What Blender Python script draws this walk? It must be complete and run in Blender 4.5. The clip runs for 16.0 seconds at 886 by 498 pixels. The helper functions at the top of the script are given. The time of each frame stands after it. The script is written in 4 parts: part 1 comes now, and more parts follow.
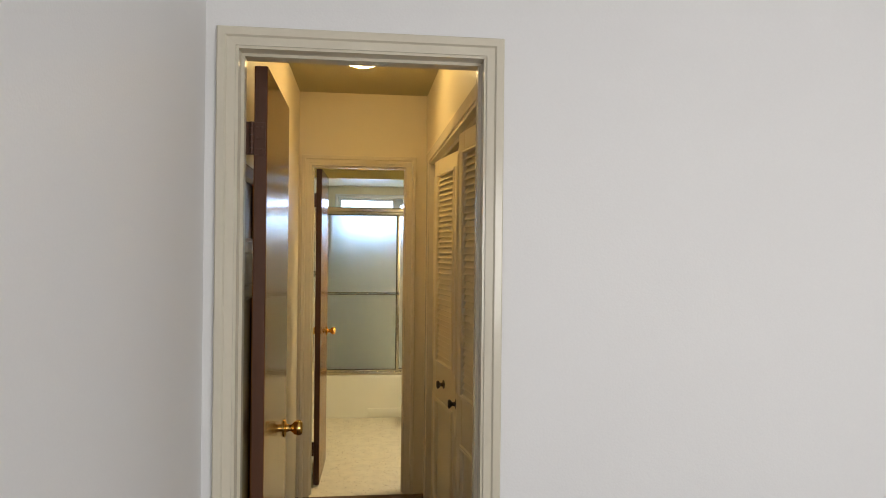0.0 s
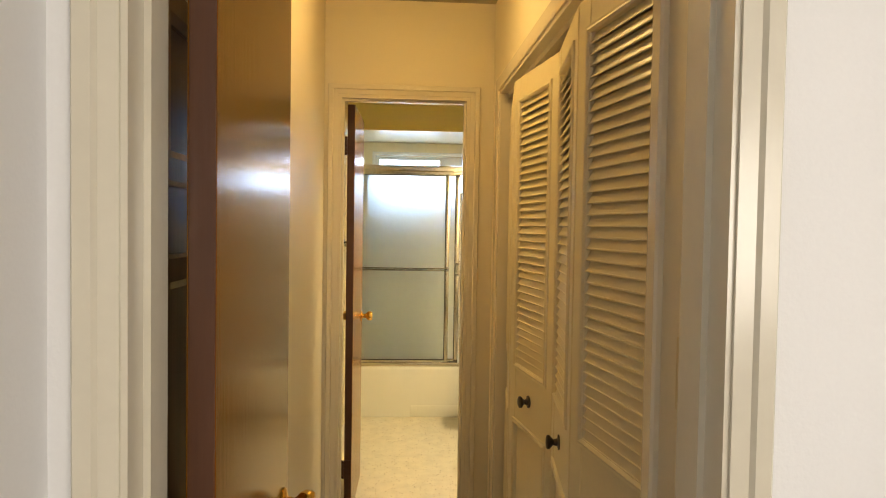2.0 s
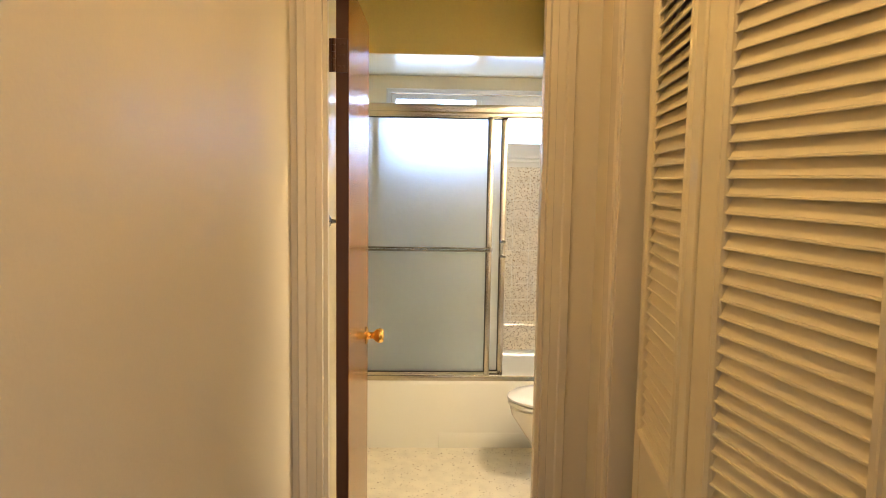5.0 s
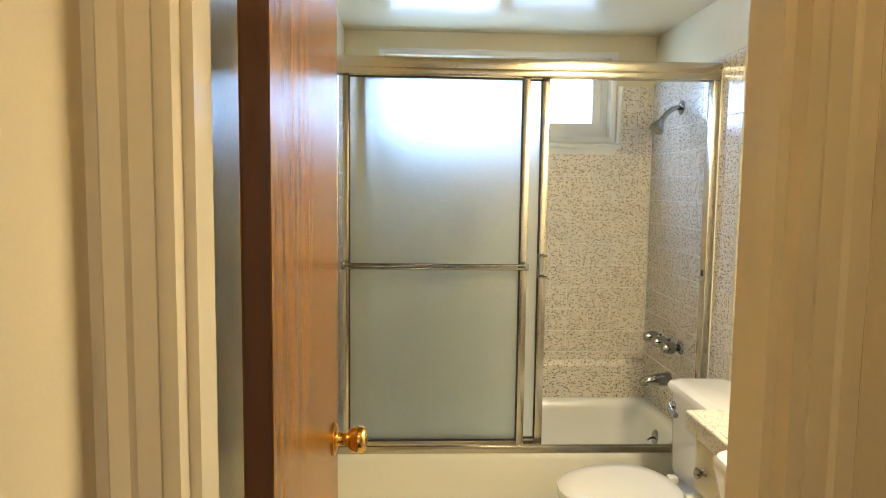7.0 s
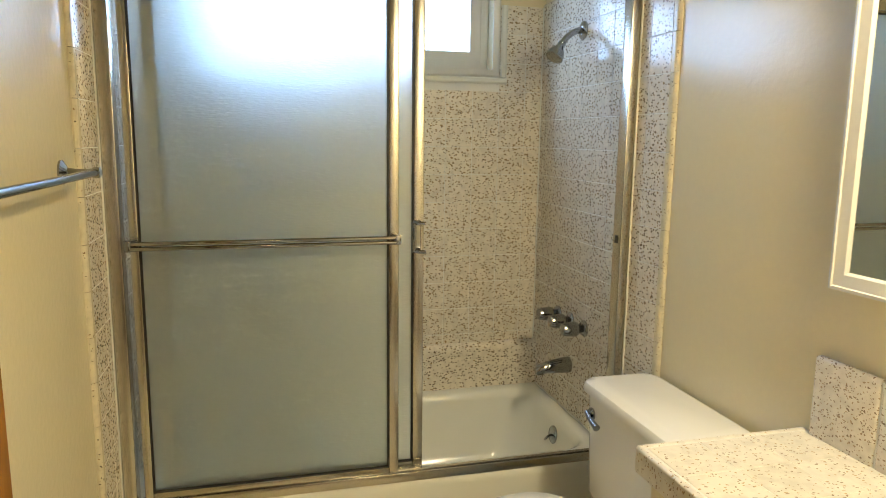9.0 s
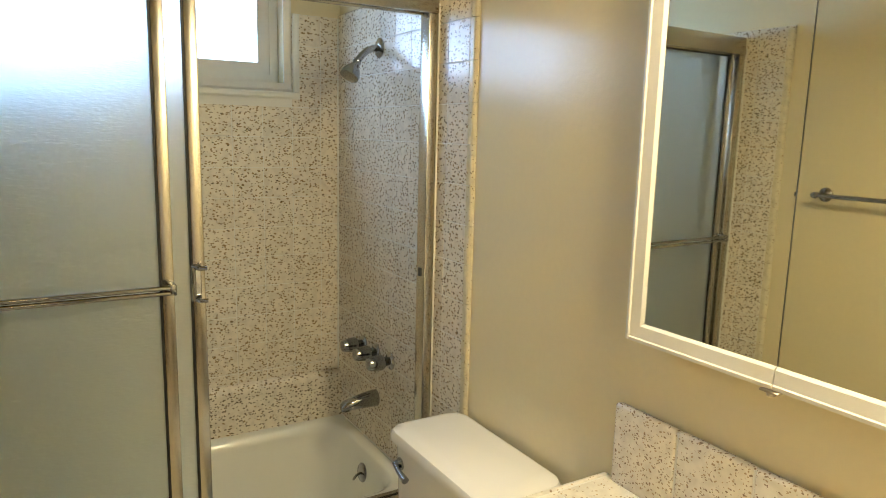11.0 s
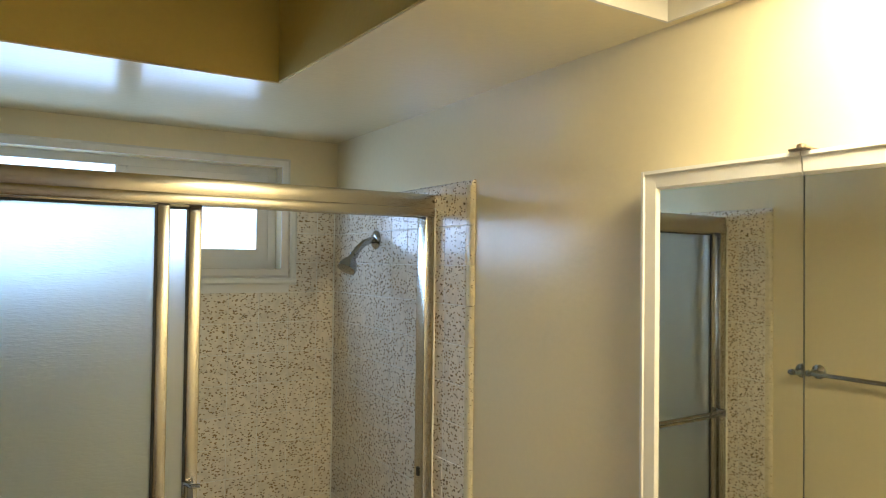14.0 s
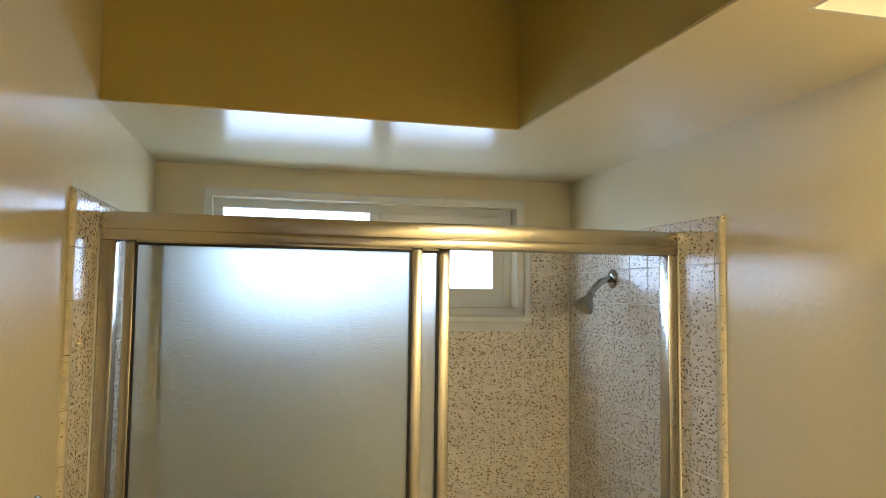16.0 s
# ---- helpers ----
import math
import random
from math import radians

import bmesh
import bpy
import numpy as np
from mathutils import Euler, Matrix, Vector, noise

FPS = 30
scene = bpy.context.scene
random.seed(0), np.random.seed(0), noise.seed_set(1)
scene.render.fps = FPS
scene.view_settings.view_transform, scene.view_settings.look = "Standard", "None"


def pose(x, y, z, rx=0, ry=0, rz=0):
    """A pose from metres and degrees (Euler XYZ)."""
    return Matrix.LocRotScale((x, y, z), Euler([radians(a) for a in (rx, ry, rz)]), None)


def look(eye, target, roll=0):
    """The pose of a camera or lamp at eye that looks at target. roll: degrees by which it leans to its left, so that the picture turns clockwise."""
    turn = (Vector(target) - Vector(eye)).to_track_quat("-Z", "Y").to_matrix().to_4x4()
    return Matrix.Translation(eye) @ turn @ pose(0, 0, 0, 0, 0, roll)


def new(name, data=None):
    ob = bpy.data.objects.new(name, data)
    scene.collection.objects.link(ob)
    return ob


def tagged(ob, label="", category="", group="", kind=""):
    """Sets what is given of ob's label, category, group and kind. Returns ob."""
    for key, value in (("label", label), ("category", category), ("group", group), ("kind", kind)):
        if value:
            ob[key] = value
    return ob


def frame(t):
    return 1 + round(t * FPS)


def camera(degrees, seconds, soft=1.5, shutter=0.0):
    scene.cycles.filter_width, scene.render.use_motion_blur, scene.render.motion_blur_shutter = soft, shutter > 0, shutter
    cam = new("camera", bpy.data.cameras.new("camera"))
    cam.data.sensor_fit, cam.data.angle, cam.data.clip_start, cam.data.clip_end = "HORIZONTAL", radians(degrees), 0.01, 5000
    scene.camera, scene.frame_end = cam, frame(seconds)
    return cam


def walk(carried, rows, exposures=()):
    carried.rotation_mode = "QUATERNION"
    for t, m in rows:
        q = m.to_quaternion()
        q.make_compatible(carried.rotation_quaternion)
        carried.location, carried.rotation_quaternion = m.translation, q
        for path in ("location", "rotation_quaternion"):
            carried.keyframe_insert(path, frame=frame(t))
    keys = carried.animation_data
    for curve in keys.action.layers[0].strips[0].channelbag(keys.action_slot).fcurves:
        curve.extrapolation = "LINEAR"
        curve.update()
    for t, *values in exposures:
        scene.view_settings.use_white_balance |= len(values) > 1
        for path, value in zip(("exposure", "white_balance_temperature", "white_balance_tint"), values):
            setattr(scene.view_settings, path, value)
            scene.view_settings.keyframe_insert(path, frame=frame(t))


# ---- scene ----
cam = camera(66.0, 16.0, soft=1.0)
PATH = [
    (0, (-1.079, 0.926, 1.516), (-0.842, 2.912, 1.521), 0.6),
    (0.5, (-1.086, 1.178, 1.487), (-0.845, 3.163, 1.492), 0.6),
    (1, (-1.054, 1.468, 1.475), (-0.852, 3.458, 1.482), 0.4),
    (1.5, (-1.079, 1.733, 1.464), (-0.951, 3.729, 1.446), 0.6),
    (2, (-1.119, 1.996, 1.447), (-0.987, 3.991, 1.381), 0.9),
    (2.5, (-1.076, 2.269, 1.447), (-0.982, 4.262, 1.303), 0.5),
    (3, (-1.09, 2.552, 1.457), (-1.036, 4.544, 1.284), 0.6),
    (3.5, (-1.148, 2.831, 1.494), (-1.082, 4.821, 1.301), 0.7),
    (4, (-1.155, 3.083, 1.497), (-1.070, 5.070, 1.292), 0.7),
    (6.3, (-1.126, 4.148, 1.473), (-1.067, 6.138, 1.29), 0.9),
    (6.5, (-1.131, 4.328, 1.451), (-1.071, 6.319, 1.27), 0.7),
    (7, (-1.171, 4.55, 1.425), (-1.082, 6.539, 1.242), 0.7),
    (7.5, (-1.151, 4.762, 1.387), (-1.011, 6.744, 1.16), 0.7),
    (8, (-1.122, 4.933, 1.38), (-0.972, 6.911, 1.119), 0.8),
    (8.5, (-1.109, 5.111, 1.392), (-0.878, 7.075, 1.094), 0.7),
    (9, (-1.098, 5.255, 1.402), (-0.594, 7.165, 1.083), 0.7),
    (9.2, (-1.081, 5.297, 1.399), (-0.516, 7.187, 1.074), 0.7),
    (11.5, (-0.991, 5.412, 1.563), (0.187, 7.001, 1.267), 1.0),
    (12, (-0.978, 5.417, 1.617), (0.351, 6.893, 1.383), 0.6),
    (12.5, (-0.988, 5.418, 1.648), (0.38, 6.87, 1.508), 0.6),
    (13, (-1.01, 5.413, 1.676), (0.353, 6.874, 1.604), 0.4),
    (13.5, (-1.013, 5.424, 1.688), (0.197, 7.017, 1.684), 0.6),
    (14, (-1.032, 5.428, 1.706), (0.022, 7.127, 1.744), 0.7),
    (14.5, (-1.052, 5.426, 1.717), (-0.134, 7.202, 1.796), 0.6),
    (15, (-1.07, 5.418, 1.714), (-0.309, 7.264, 1.837), 1.0),
    (15.5, (-1.079, 5.433, 1.72), (-0.466, 7.332, 1.853), 0.6),
    (16, (-1.086, 5.432, 1.717), (-0.622, 7.373, 1.852), 0.7),
]
EXPOSURES = [
    (0.0, 0.12, 6450, 10),
    (0.8, 0.18, 6450, 10),
    (1.5, 0.40, 6700, 10),
    (2.0, 0.52, 7400, 11),
    (2.5, 0.98, 8500, 13),
    (3.3, 1.10, 6750, 16),
    (4.0, 0.93, 6150, 25),
    (6.5, 0.50, 6250, 13),
    (7.5, 0.36, 6150, 11),
    (9.0, 0.10, 6250, 9),
    (11.5, 0.0, 6450, 8),
    (13.0, -0.12, 6150, 8),
    (14.5, -0.45, 6400, 9),
    (16.0, -0.34, 7100, 11),
]
walk(cam, [(t, look(eye, target, roll)) for t, eye, target, roll in PATH], EXPOSURES)


# ---------- world, sun, exposure ----------
world = bpy.data.worlds.new("world")
scene.world = world
world.use_nodes = True
_wn = world.node_tree.nodes
_sky = _wn.new("ShaderNodeTexSky")
_sky.sky_type = "NISHITA"
_sky.sun_disc = False
_sky.sun_elevation, _sky.sun_rotation = radians(48), radians(200)
world.node_tree.links.new(_sky.outputs[0], _wn["Background"].inputs[0])
_wn["Background"].inputs[1].default_value = 0.1
sun = new("sun", bpy.data.lights.new("sun", "SUN"))
sun.data.energy, sun.data.angle, sun.data.color = 2.0, radians(0.5), (1.0, 0.95, 0.88)
sun.matrix_world = look((0, -6, 8), (0, 0, 0))


def area_lamp(name, eye, target, sx, sy, watts, color):
    lamp = new(name, bpy.data.lights.new(name, "AREA"))
    lamp.data.shape, lamp.data.size, lamp.data.size_y = "RECTANGLE", sx, sy
    lamp.data.energy, lamp.data.color = watts, color
    lamp.matrix_world = look(eye, target)
    return lamp


BATH_DAY, BED_DAY, BOX_W, HALL_GLOW = 20.5, 83.0, 26.0, 31.0
area_lamp("bath_window_daylight", (-0.765, 8.07, 1.89), (-0.765, 7.0, 1.40), 1.15, 0.5, BATH_DAY, (0.44, 0.64, 1.0))
area_lamp("bedroom_window_daylight", (1.0, -1.95, 1.5), (1.0, 1.0, 1.35), 2.1, 1.3, BED_DAY, (1.0, 0.985, 0.965))
area_lamp("light_box_tube", (-0.176, 5.69, 2.205), (-0.176, 5.69, 1.0), 0.17, 0.46, BOX_W, (1.0, 0.83, 0.52))


# ---------- materials ----------
def mat(name, color, rough=0.5, metal=0.0, vary=0.06, grain=0.0, gscale=300.0, wear=None, coat=0.0, streak=None, stain_scale=2.2, rvary=0.08):
    """A painted or plain surface: two scales of colour change, roughness change and a fine relief."""
    m = bpy.data.materials.new(name)
    m.use_nodes = True
    n, l = m.node_tree.nodes, m.node_tree.links
    b = n["Principled BSDF"]
    b.inputs["Metallic"].default_value = metal
    b.inputs["Coat Weight"].default_value = coat
    b.inputs["Coat Roughness"].default_value = 0.12
    geo = n.new("ShaderNodeNewGeometry")
    src = geo.outputs["Position"]
    if streak:
        mp = n.new("ShaderNodeMapping")
        mp.inputs["Scale"].default_value = streak
        l.new(src, mp.inputs[0])
        src2 = mp.outputs[0]
    else:
        src2 = src
    big = n.new("ShaderNodeTexNoise")
    big.inputs["Scale"].default_value, big.inputs["Detail"].default_value = stain_scale, 5
    fine = n.new("ShaderNodeTexNoise")
    fine.inputs["Scale"].default_value, fine.inputs["Detail"].default_value = gscale, 3
    l.new(src2, big.inputs["Vector"])
    l.new(src, fine.inputs["Vector"])
    ramp = n.new("ShaderNodeValToRGB")
    dark = wear or [c * (1 - 2.2 * vary) for c in color]
    ramp.color_ramp.elements[0].color, ramp.color_ramp.elements[0].position = (*dark, 1), 0.28
    ramp.color_ramp.elements[1].color, ramp.color_ramp.elements[1].position = (*color, 1), 0.62
    l.new(big.outputs["Fac"], ramp.inputs[0])
    mix = n.new("ShaderNodeMix")
    mix.data_type, mix.blend_type = "RGBA", "MULTIPLY"
    mix.inputs[0].default_value = min(1.0, vary * 3)
    l.new(ramp.outputs[0], mix.inputs[6])
    l.new(fine.outputs["Fac"], mix.inputs[7])
    l.new(mix.outputs[2], b.inputs["Base Color"])
    rr = n.new("ShaderNodeMapRange")
    rr.inputs["To Min"].default_value, rr.inputs["To Max"].default_value = max(0.02, rough - rvary), min(1, rough + rvary)
    l.new(big.outputs["Fac"], rr.inputs[0])
    l.new(rr.outputs[0], b.inputs["Roughness"])
    if grain:
        bump = n.new("ShaderNodeBump")
        bump.inputs["Strength"].default_value, bump.inputs["Distance"].default_value = grain, 0.004
        l.new(fine.outputs["Fac"], bump.inputs["Height"])
        l.new(bump.outputs[0], b.inputs["Normal"])
    return m


def wood(name, light, dark, rough=0.3, spec=0.4, coat=0.10, figure=1.2):
    """Varnished flush-door veneer, the grain running upright."""
    m = bpy.data.materials.new(name)
    m.use_nodes = True
    n, l = m.node_tree.nodes, m.node_tree.links
    b = n["Principled BSDF"]
    geo = n.new("ShaderNodeNewGeometry")
    mp = n.new("ShaderNodeMapping")
    mp.inputs["Scale"].default_value = (7, 7, 0.9)
    l.new(geo.outputs["Position"], mp.inputs[0])
    big = n.new("ShaderNodeTexNoise")
    big.inputs["Scale"].default_value, big.inputs["Detail"].default_value, big.inputs["Distortion"].default_value = 1.6, 6, figure
    l.new(mp.outputs[0], big.inputs["Vector"])
    mp2 = n.new("ShaderNodeMapping")
    mp2.inputs["Scale"].default_value = (170, 170, 4)
    l.new(geo.outputs["Position"], mp2.inputs[0])
    fine = n.new("ShaderNodeTexNoise")
    fine.inputs["Scale"].default_value, fine.inputs["Detail"].default_value = 1.0, 4
    l.new(mp2.outputs[0], fine.inputs["Vector"])
    ramp = n.new("ShaderNodeValToRGB")
    ramp.color_ramp.elements[0].color, ramp.color_ramp.elements[0].position = (*dark, 1), 0.30
    ramp.color_ramp.elements[1].color, ramp.color_ramp.elements[1].position = (*light, 1), 0.68
    l.new(big.outputs["Fac"], ramp.inputs[0])
    mix = n.new("ShaderNodeMix")
    mix.data_type, mix.blend_type = "RGBA", "MULTIPLY"
    mix.inputs[0].default_value = 0.11
    l.new(ramp.outputs[0], mix.inputs[6])
    l.new(fine.outputs["Fac"], mix.inputs[7])
    l.new(mix.outputs[2], b.inputs["Base Color"])
    b.inputs["Roughness"].default_value = rough
    b.inputs["Coat Weight"].default_value, b.inputs["Coat Roughness"].default_value = coat, 0.10
    b.inputs["Specular IOR Level"].default_value = spec
    bump = n.new("ShaderNodeBump")
    bump.inputs["Strength"].default_value, bump.inputs["Distance"].default_value = 0.12, 0.002
    l.new(fine.outputs["Fac"], bump.inputs["Height"])
    l.new(bump.outputs[0], b.inputs["Normal"])
    return m


def terrazzo(name, base, rough=0.16, scale=105.0, limit=0.30, keep=0.42, gold=(0.27, 0.155, 0.06), dark=(0.055, 0.042, 0.03), squash=(1, 1, 1.7), cloud_scale=45.0, cloud_low=0.84, warp_by=0.020):
    """Off-white glazed tile with small drawn-out brown and black flecks."""
    m = bpy.data.materials.new(name)
    m.use_nodes = True
    n, l = m.node_tree.nodes, m.node_tree.links
    b = n["Principled BSDF"]
    geo = n.new("ShaderNodeNewGeometry")
    warp = n.new("ShaderNodeTexNoise")
    warp.inputs["Scale"].default_value = 75
    l.new(geo.outputs["Position"], warp.inputs["Vector"])
    add = n.new("ShaderNodeVectorMath")
    add.operation = "MULTIPLY_ADD"
    l.new(warp.outputs["Color"], add.inputs[0])
    add.inputs[1].default_value = (warp_by, warp_by, warp_by)
    l.new(geo.outputs["Position"], add.inputs[2])
    mp = n.new("ShaderNodeMapping")
    mp.inputs["Scale"].default_value = squash
    l.new(add.outputs[0], mp.inputs[0])
    v = n.new("ShaderNodeTexVoronoi")
    v.inputs["Scale"].default_value = scale
    l.new(mp.outputs[0], v.inputs["Vector"])
    sep = n.new("ShaderNodeSeparateColor")
    l.new(v.outputs["Color"], sep.inputs[0])
    near = n.new("ShaderNodeMath")
    near.operation = "LESS_THAN"
    l.new(v.outputs["Distance"], near.inputs[0])
    near.inputs[1].default_value = limit
    some = n.new("ShaderNodeMath")
    some.operation = "LESS_THAN"
    l.new(sep.outputs[0], some.inputs[0])
    some.inputs[1].default_value = keep
    both = n.new("ShaderNodeMath")
    both.operation = "MULTIPLY"
    l.new(near.outputs[0], both.inputs[0])
    l.new(some.outputs[0], both.inputs[1])
    hue = n.new("ShaderNodeValToRGB")
    hue.color_ramp.elements[0].color, hue.color_ramp.elements[0].position = (*gold, 1), 0.30
    hue.color_ramp.elements[1].color, hue.color_ramp.elements[1].position = (*dark, 1), 0.65
    l.new(sep.outputs[1], hue.inputs[0])
    cloud = n.new("ShaderNodeTexNoise")
    cloud.inputs["Scale"].default_value, cloud.inputs["Detail"].default_value = cloud_scale, 6
    l.new(geo.outputs["Position"], cloud.inputs["Vector"])
    ground = n.new("ShaderNodeValToRGB")
    ground.color_ramp.elements[0].color, ground.color_ramp.elements[0].position = (*[c * cloud_low for c in base], 1), 0.3
    ground.color_ramp.elements[1].color, ground.color_ramp.elements[1].position = (*base, 1), 0.6
    l.new(cloud.outputs["Fac"], ground.inputs[0])
    mix = n.new("ShaderNodeMix")
    mix.data_type = "RGBA"
    l.new(both.outputs[0], mix.inputs[0])
    l.new(ground.outputs[0], mix.inputs[6])
    l.new(hue.outputs[0], mix.inputs[7])
    info = n.new("ShaderNodeObjectInfo")
    tone = n.new("ShaderNodeMapRange")
    tone.inputs["To Min"].default_value, tone.inputs["To Max"].default_value = 0.94, 1.0
    l.new(info.outputs["Random"], tone.inputs[0])
    mul = n.new("ShaderNodeVectorMath")
    mul.operation = "SCALE"
    l.new(mix.outputs[2], mul.inputs[0])
    l.new(tone.outputs[0], mul.inputs["Scale"])
    l.new(mul.outputs[0], b.inputs["Base Color"])
    b.inputs["Roughness"].default_value = rough
    bump = n.new("ShaderNodeBump")
    bump.inputs["Strength"].default_value, bump.inputs["Distance"].default_value = 0.10, 0.003
    wave = n.new("ShaderNodeTexNoise")
    wave.inputs["Scale"].default_value = 40
    l.new(geo.outputs["Position"], wave.inputs["Vector"])
    l.new(wave.outputs["Fac"], bump.inputs["Height"])
    l.new(bump.outputs[0], b.inputs["Normal"])
    return m


def glass(name, color, rough, relief=0.0, rscale=160.0, through_share=1.0):
    m = bpy.data.materials.new(name)
    m.use_nodes = True
    n, l = m.node_tree.nodes, m.node_tree.links
    b = n["Principled BSDF"]
    b.inputs["Base Color"].default_value = (*color, 1)
    b.inputs["Transmission Weight"].default_value = through_share
    b.inputs["Roughness"].default_value = rough
    b.inputs["IOR"].default_value = 1.45
    if relief:
        geo = n.new("ShaderNodeNewGeometry")
        mp = n.new("ShaderNodeMapping")
        mp.inputs["Scale"].default_value = (0.35, 1, 1.6)
        l.new(geo.outputs["Position"], mp.inputs[0])
        t = n.new("ShaderNodeTexNoise")
        t.inputs["Scale"].default_value = rscale
        l.new(mp.outputs[0], t.inputs["Vector"])
        bump = n.new("ShaderNodeBump")
        bump.inputs["Strength"].default_value, bump.inputs["Distance"].default_value = relief, 0.003
        l.new(t.outputs["Fac"], bump.inputs["Height"])
        l.new(bump.outputs[0], b.inputs["Normal"])
    return m


def glow(name, color, strength):
    m = bpy.data.materials.new(name)
    m.use_nodes = True
    b = m.node_tree.nodes["Principled BSDF"]
    b.inputs["Base Color"].default_value = (*color, 1)
    b.inputs["Emission Color"].default_value = (*color, 1)
    b.inputs["Emission Strength"].default_value = strength
    b.inputs["Roughness"].default_value = 0.3
    return m


M_BED = mat("white wall paint", (0.80, 0.80, 0.80), 0.55, vary=0.012, grain=0.10, gscale=180, stain_scale=1.3)
M_HALL = mat("cream wall paint", (0.78, 0.70, 0.52), 0.45, vary=0.015, grain=0.10, gscale=170)
# hall ceiling tone is darkened to make up for the dome lighting it strongly
M_HCEIL = mat("shade-darkened textured ceiling paint", (0.50, 0.455, 0.28), 0.7, vary=0.03, grain=0.6, gscale=120)
M_BATH = mat("cream semi-gloss enamel paint", (0.75, 0.665, 0.44), 0.19, vary=0.015, grain=0.15, gscale=60, rvary=0.03)
M_BATH.node_tree.nodes["Principled BSDF"].inputs["Specular IOR Level"].default_value = 0.36
M_SOFFIT = mat("cream gloss ceiling enamel", (0.75, 0.665, 0.44), 0.19, vary=0.015, grain=0.10, gscale=60, rvary=0.03)
M_SOFFIT.node_tree.nodes["Principled BSDF"].inputs["Specular IOR Level"].default_value = 0.2
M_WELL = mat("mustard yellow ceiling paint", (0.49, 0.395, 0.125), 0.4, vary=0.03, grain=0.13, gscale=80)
M_TRIM = mat("cream gloss trim paint", (0.76, 0.69, 0.54), 0.26, vary=0.012, grain=0.02, gscale=45, rvary=0.03)
M_TRIMW = mat("white gloss trim paint", (0.76, 0.75, 0.70), 0.22, vary=0.02, grain=0.05, gscale=60)
M_TRIMB = mat("greyed cream gloss trim paint", (0.68, 0.63, 0.51), 0.22, vary=0.02, grain=0.05, gscale=60)
M_LOUV = mat("cream bifold door paint", (0.80, 0.71, 0.475), 0.32, vary=0.02, grain=0.05, gscale=80)
M_DOOR = wood("honey-brown varnished birch veneer", (0.205, 0.074, 0.004), (0.150, 0.050, 0.003), 0.17, 0.24, 0.0)
M_DOOR2 = wood("reddish-brown varnished birch veneer", (0.280, 0.118, 0.015), (0.205, 0.082, 0.009), 0.22, 0.22, 0.0, 2.2)
M_DOORE = wood("dark brown varnished door edge", (0.095, 0.032, 0.010), (0.06, 0.020, 0.007), 0.45)
# cabinet woods behind the door: hall lamplight is mixed into them as amber
M_BROWNW = wood("brown stained wood panel, lightened for lamplight", (0.17, 0.070, 0.020), (0.11, 0.042, 0.012), 0.4)
M_PANELW = wood("amber wood frame, lamplight in its colour", (0.36, 0.17, 0.05), (0.24, 0.11, 0.03), 0.35)
M_BRASS = mat("polished brass", (0.86, 0.55, 0.16), 0.14, metal=1.0, vary=0.02)
M_NICKEL = mat("dull nickel", (0.42, 0.36, 0.28), 0.3, metal=1.0, vary=0.05)
M_BRONZE = mat("dark bronze", (0.07, 0.055, 0.045), 0.35, metal=0.8, vary=0.05)
M_HINGE = mat("painted-over brown hinge steel", (0.10, 0.045, 0.028), 0.38, metal=0.5, vary=0.08)
M_ALU = mat("satin anodised aluminium", (0.61, 0.58, 0.505), 0.23, metal=1.0, vary=0.02, streak=(1, 1, 0.4), rvary=0.03)
M_RUB = mat("black glazing rubber", (0.02, 0.02, 0.02), 0.5, vary=0.02)
M_CHROME = mat("chrome", (0.37, 0.375, 0.38), 0.06, metal=1.0, vary=0.01, rvary=0.03)
M_TERR = terrazzo("flecked glazed wall tile", (0.80, 0.735, 0.61), scale=80, limit=0.34, keep=0.80, squash=(1, 1, 1.75), gold=(0.29, 0.20, 0.09), dark=(0.12, 0.088, 0.05), warp_by=0.013)
M_TERRC = terrazzo("flecked glazed counter tile", (0.70, 0.66, 0.57), rough=0.3, scale=108, limit=0.28, keep=0.62, squash=(1, 1.5, 1), gold=(0.44, 0.32, 0.17), dark=(0.25, 0.18, 0.11), warp_by=0.013)
M_SPLASH = terrazzo("densely flecked backsplash tile", (0.76, 0.71, 0.62), rough=0.22, scale=150, limit=0.34, keep=0.72, squash=(1, 1, 1.3), gold=(0.42, 0.32, 0.22), dark=(0.26, 0.20, 0.15), warp_by=0.013)
M_GROUT = mat("pale grout", (0.82, 0.81, 0.75), 0.8, vary=0.05, grain=0.2)
M_BULL = terrazzo("yellowed bullnose edge tile", (0.74, 0.67, 0.48), limit=0.24, keep=0.28, squash=(1, 1, 2.2))
M_TUB = mat("white porcelain enamel", (0.80, 0.80, 0.73), 0.13, vary=0.01, coat=0.4)
M_CHINA = mat("white vitreous china", (0.82, 0.81, 0.76), 0.12, vary=0.01, coat=0.3)
M_FLOOR = terrazzo("flecked cream vinyl floor", (0.74, 0.69, 0.55), rough=0.35, scale=70, limit=0.24, keep=0.32, squash=(1, 1, 1), cloud_scale=14.0, cloud_low=0.86, gold=(0.36, 0.25, 0.12), dark=(0.16, 0.11, 0.06))
M_CARPET = mat("brown carpet", (0.16, 0.10, 0.055), 0.95, vary=0.08, grain=0.9, gscale=700)
M_FROST = glass("frosted shower glass", (0.90, 0.96, 0.96), 0.42, 0.22, 130, 0.90)
M_CLEAR = glass("obscure window glass", (0.98, 0.99, 1.0), 0.12)
M_MIRROR = mat("mirror silver", (0.84, 0.86, 0.82), 0.015, metal=1.0, vary=0.004, rvary=0.005)
M_DOME = glow("opal glass lamp dome", (1.0, 0.685, 0.28), HALL_GLOW)
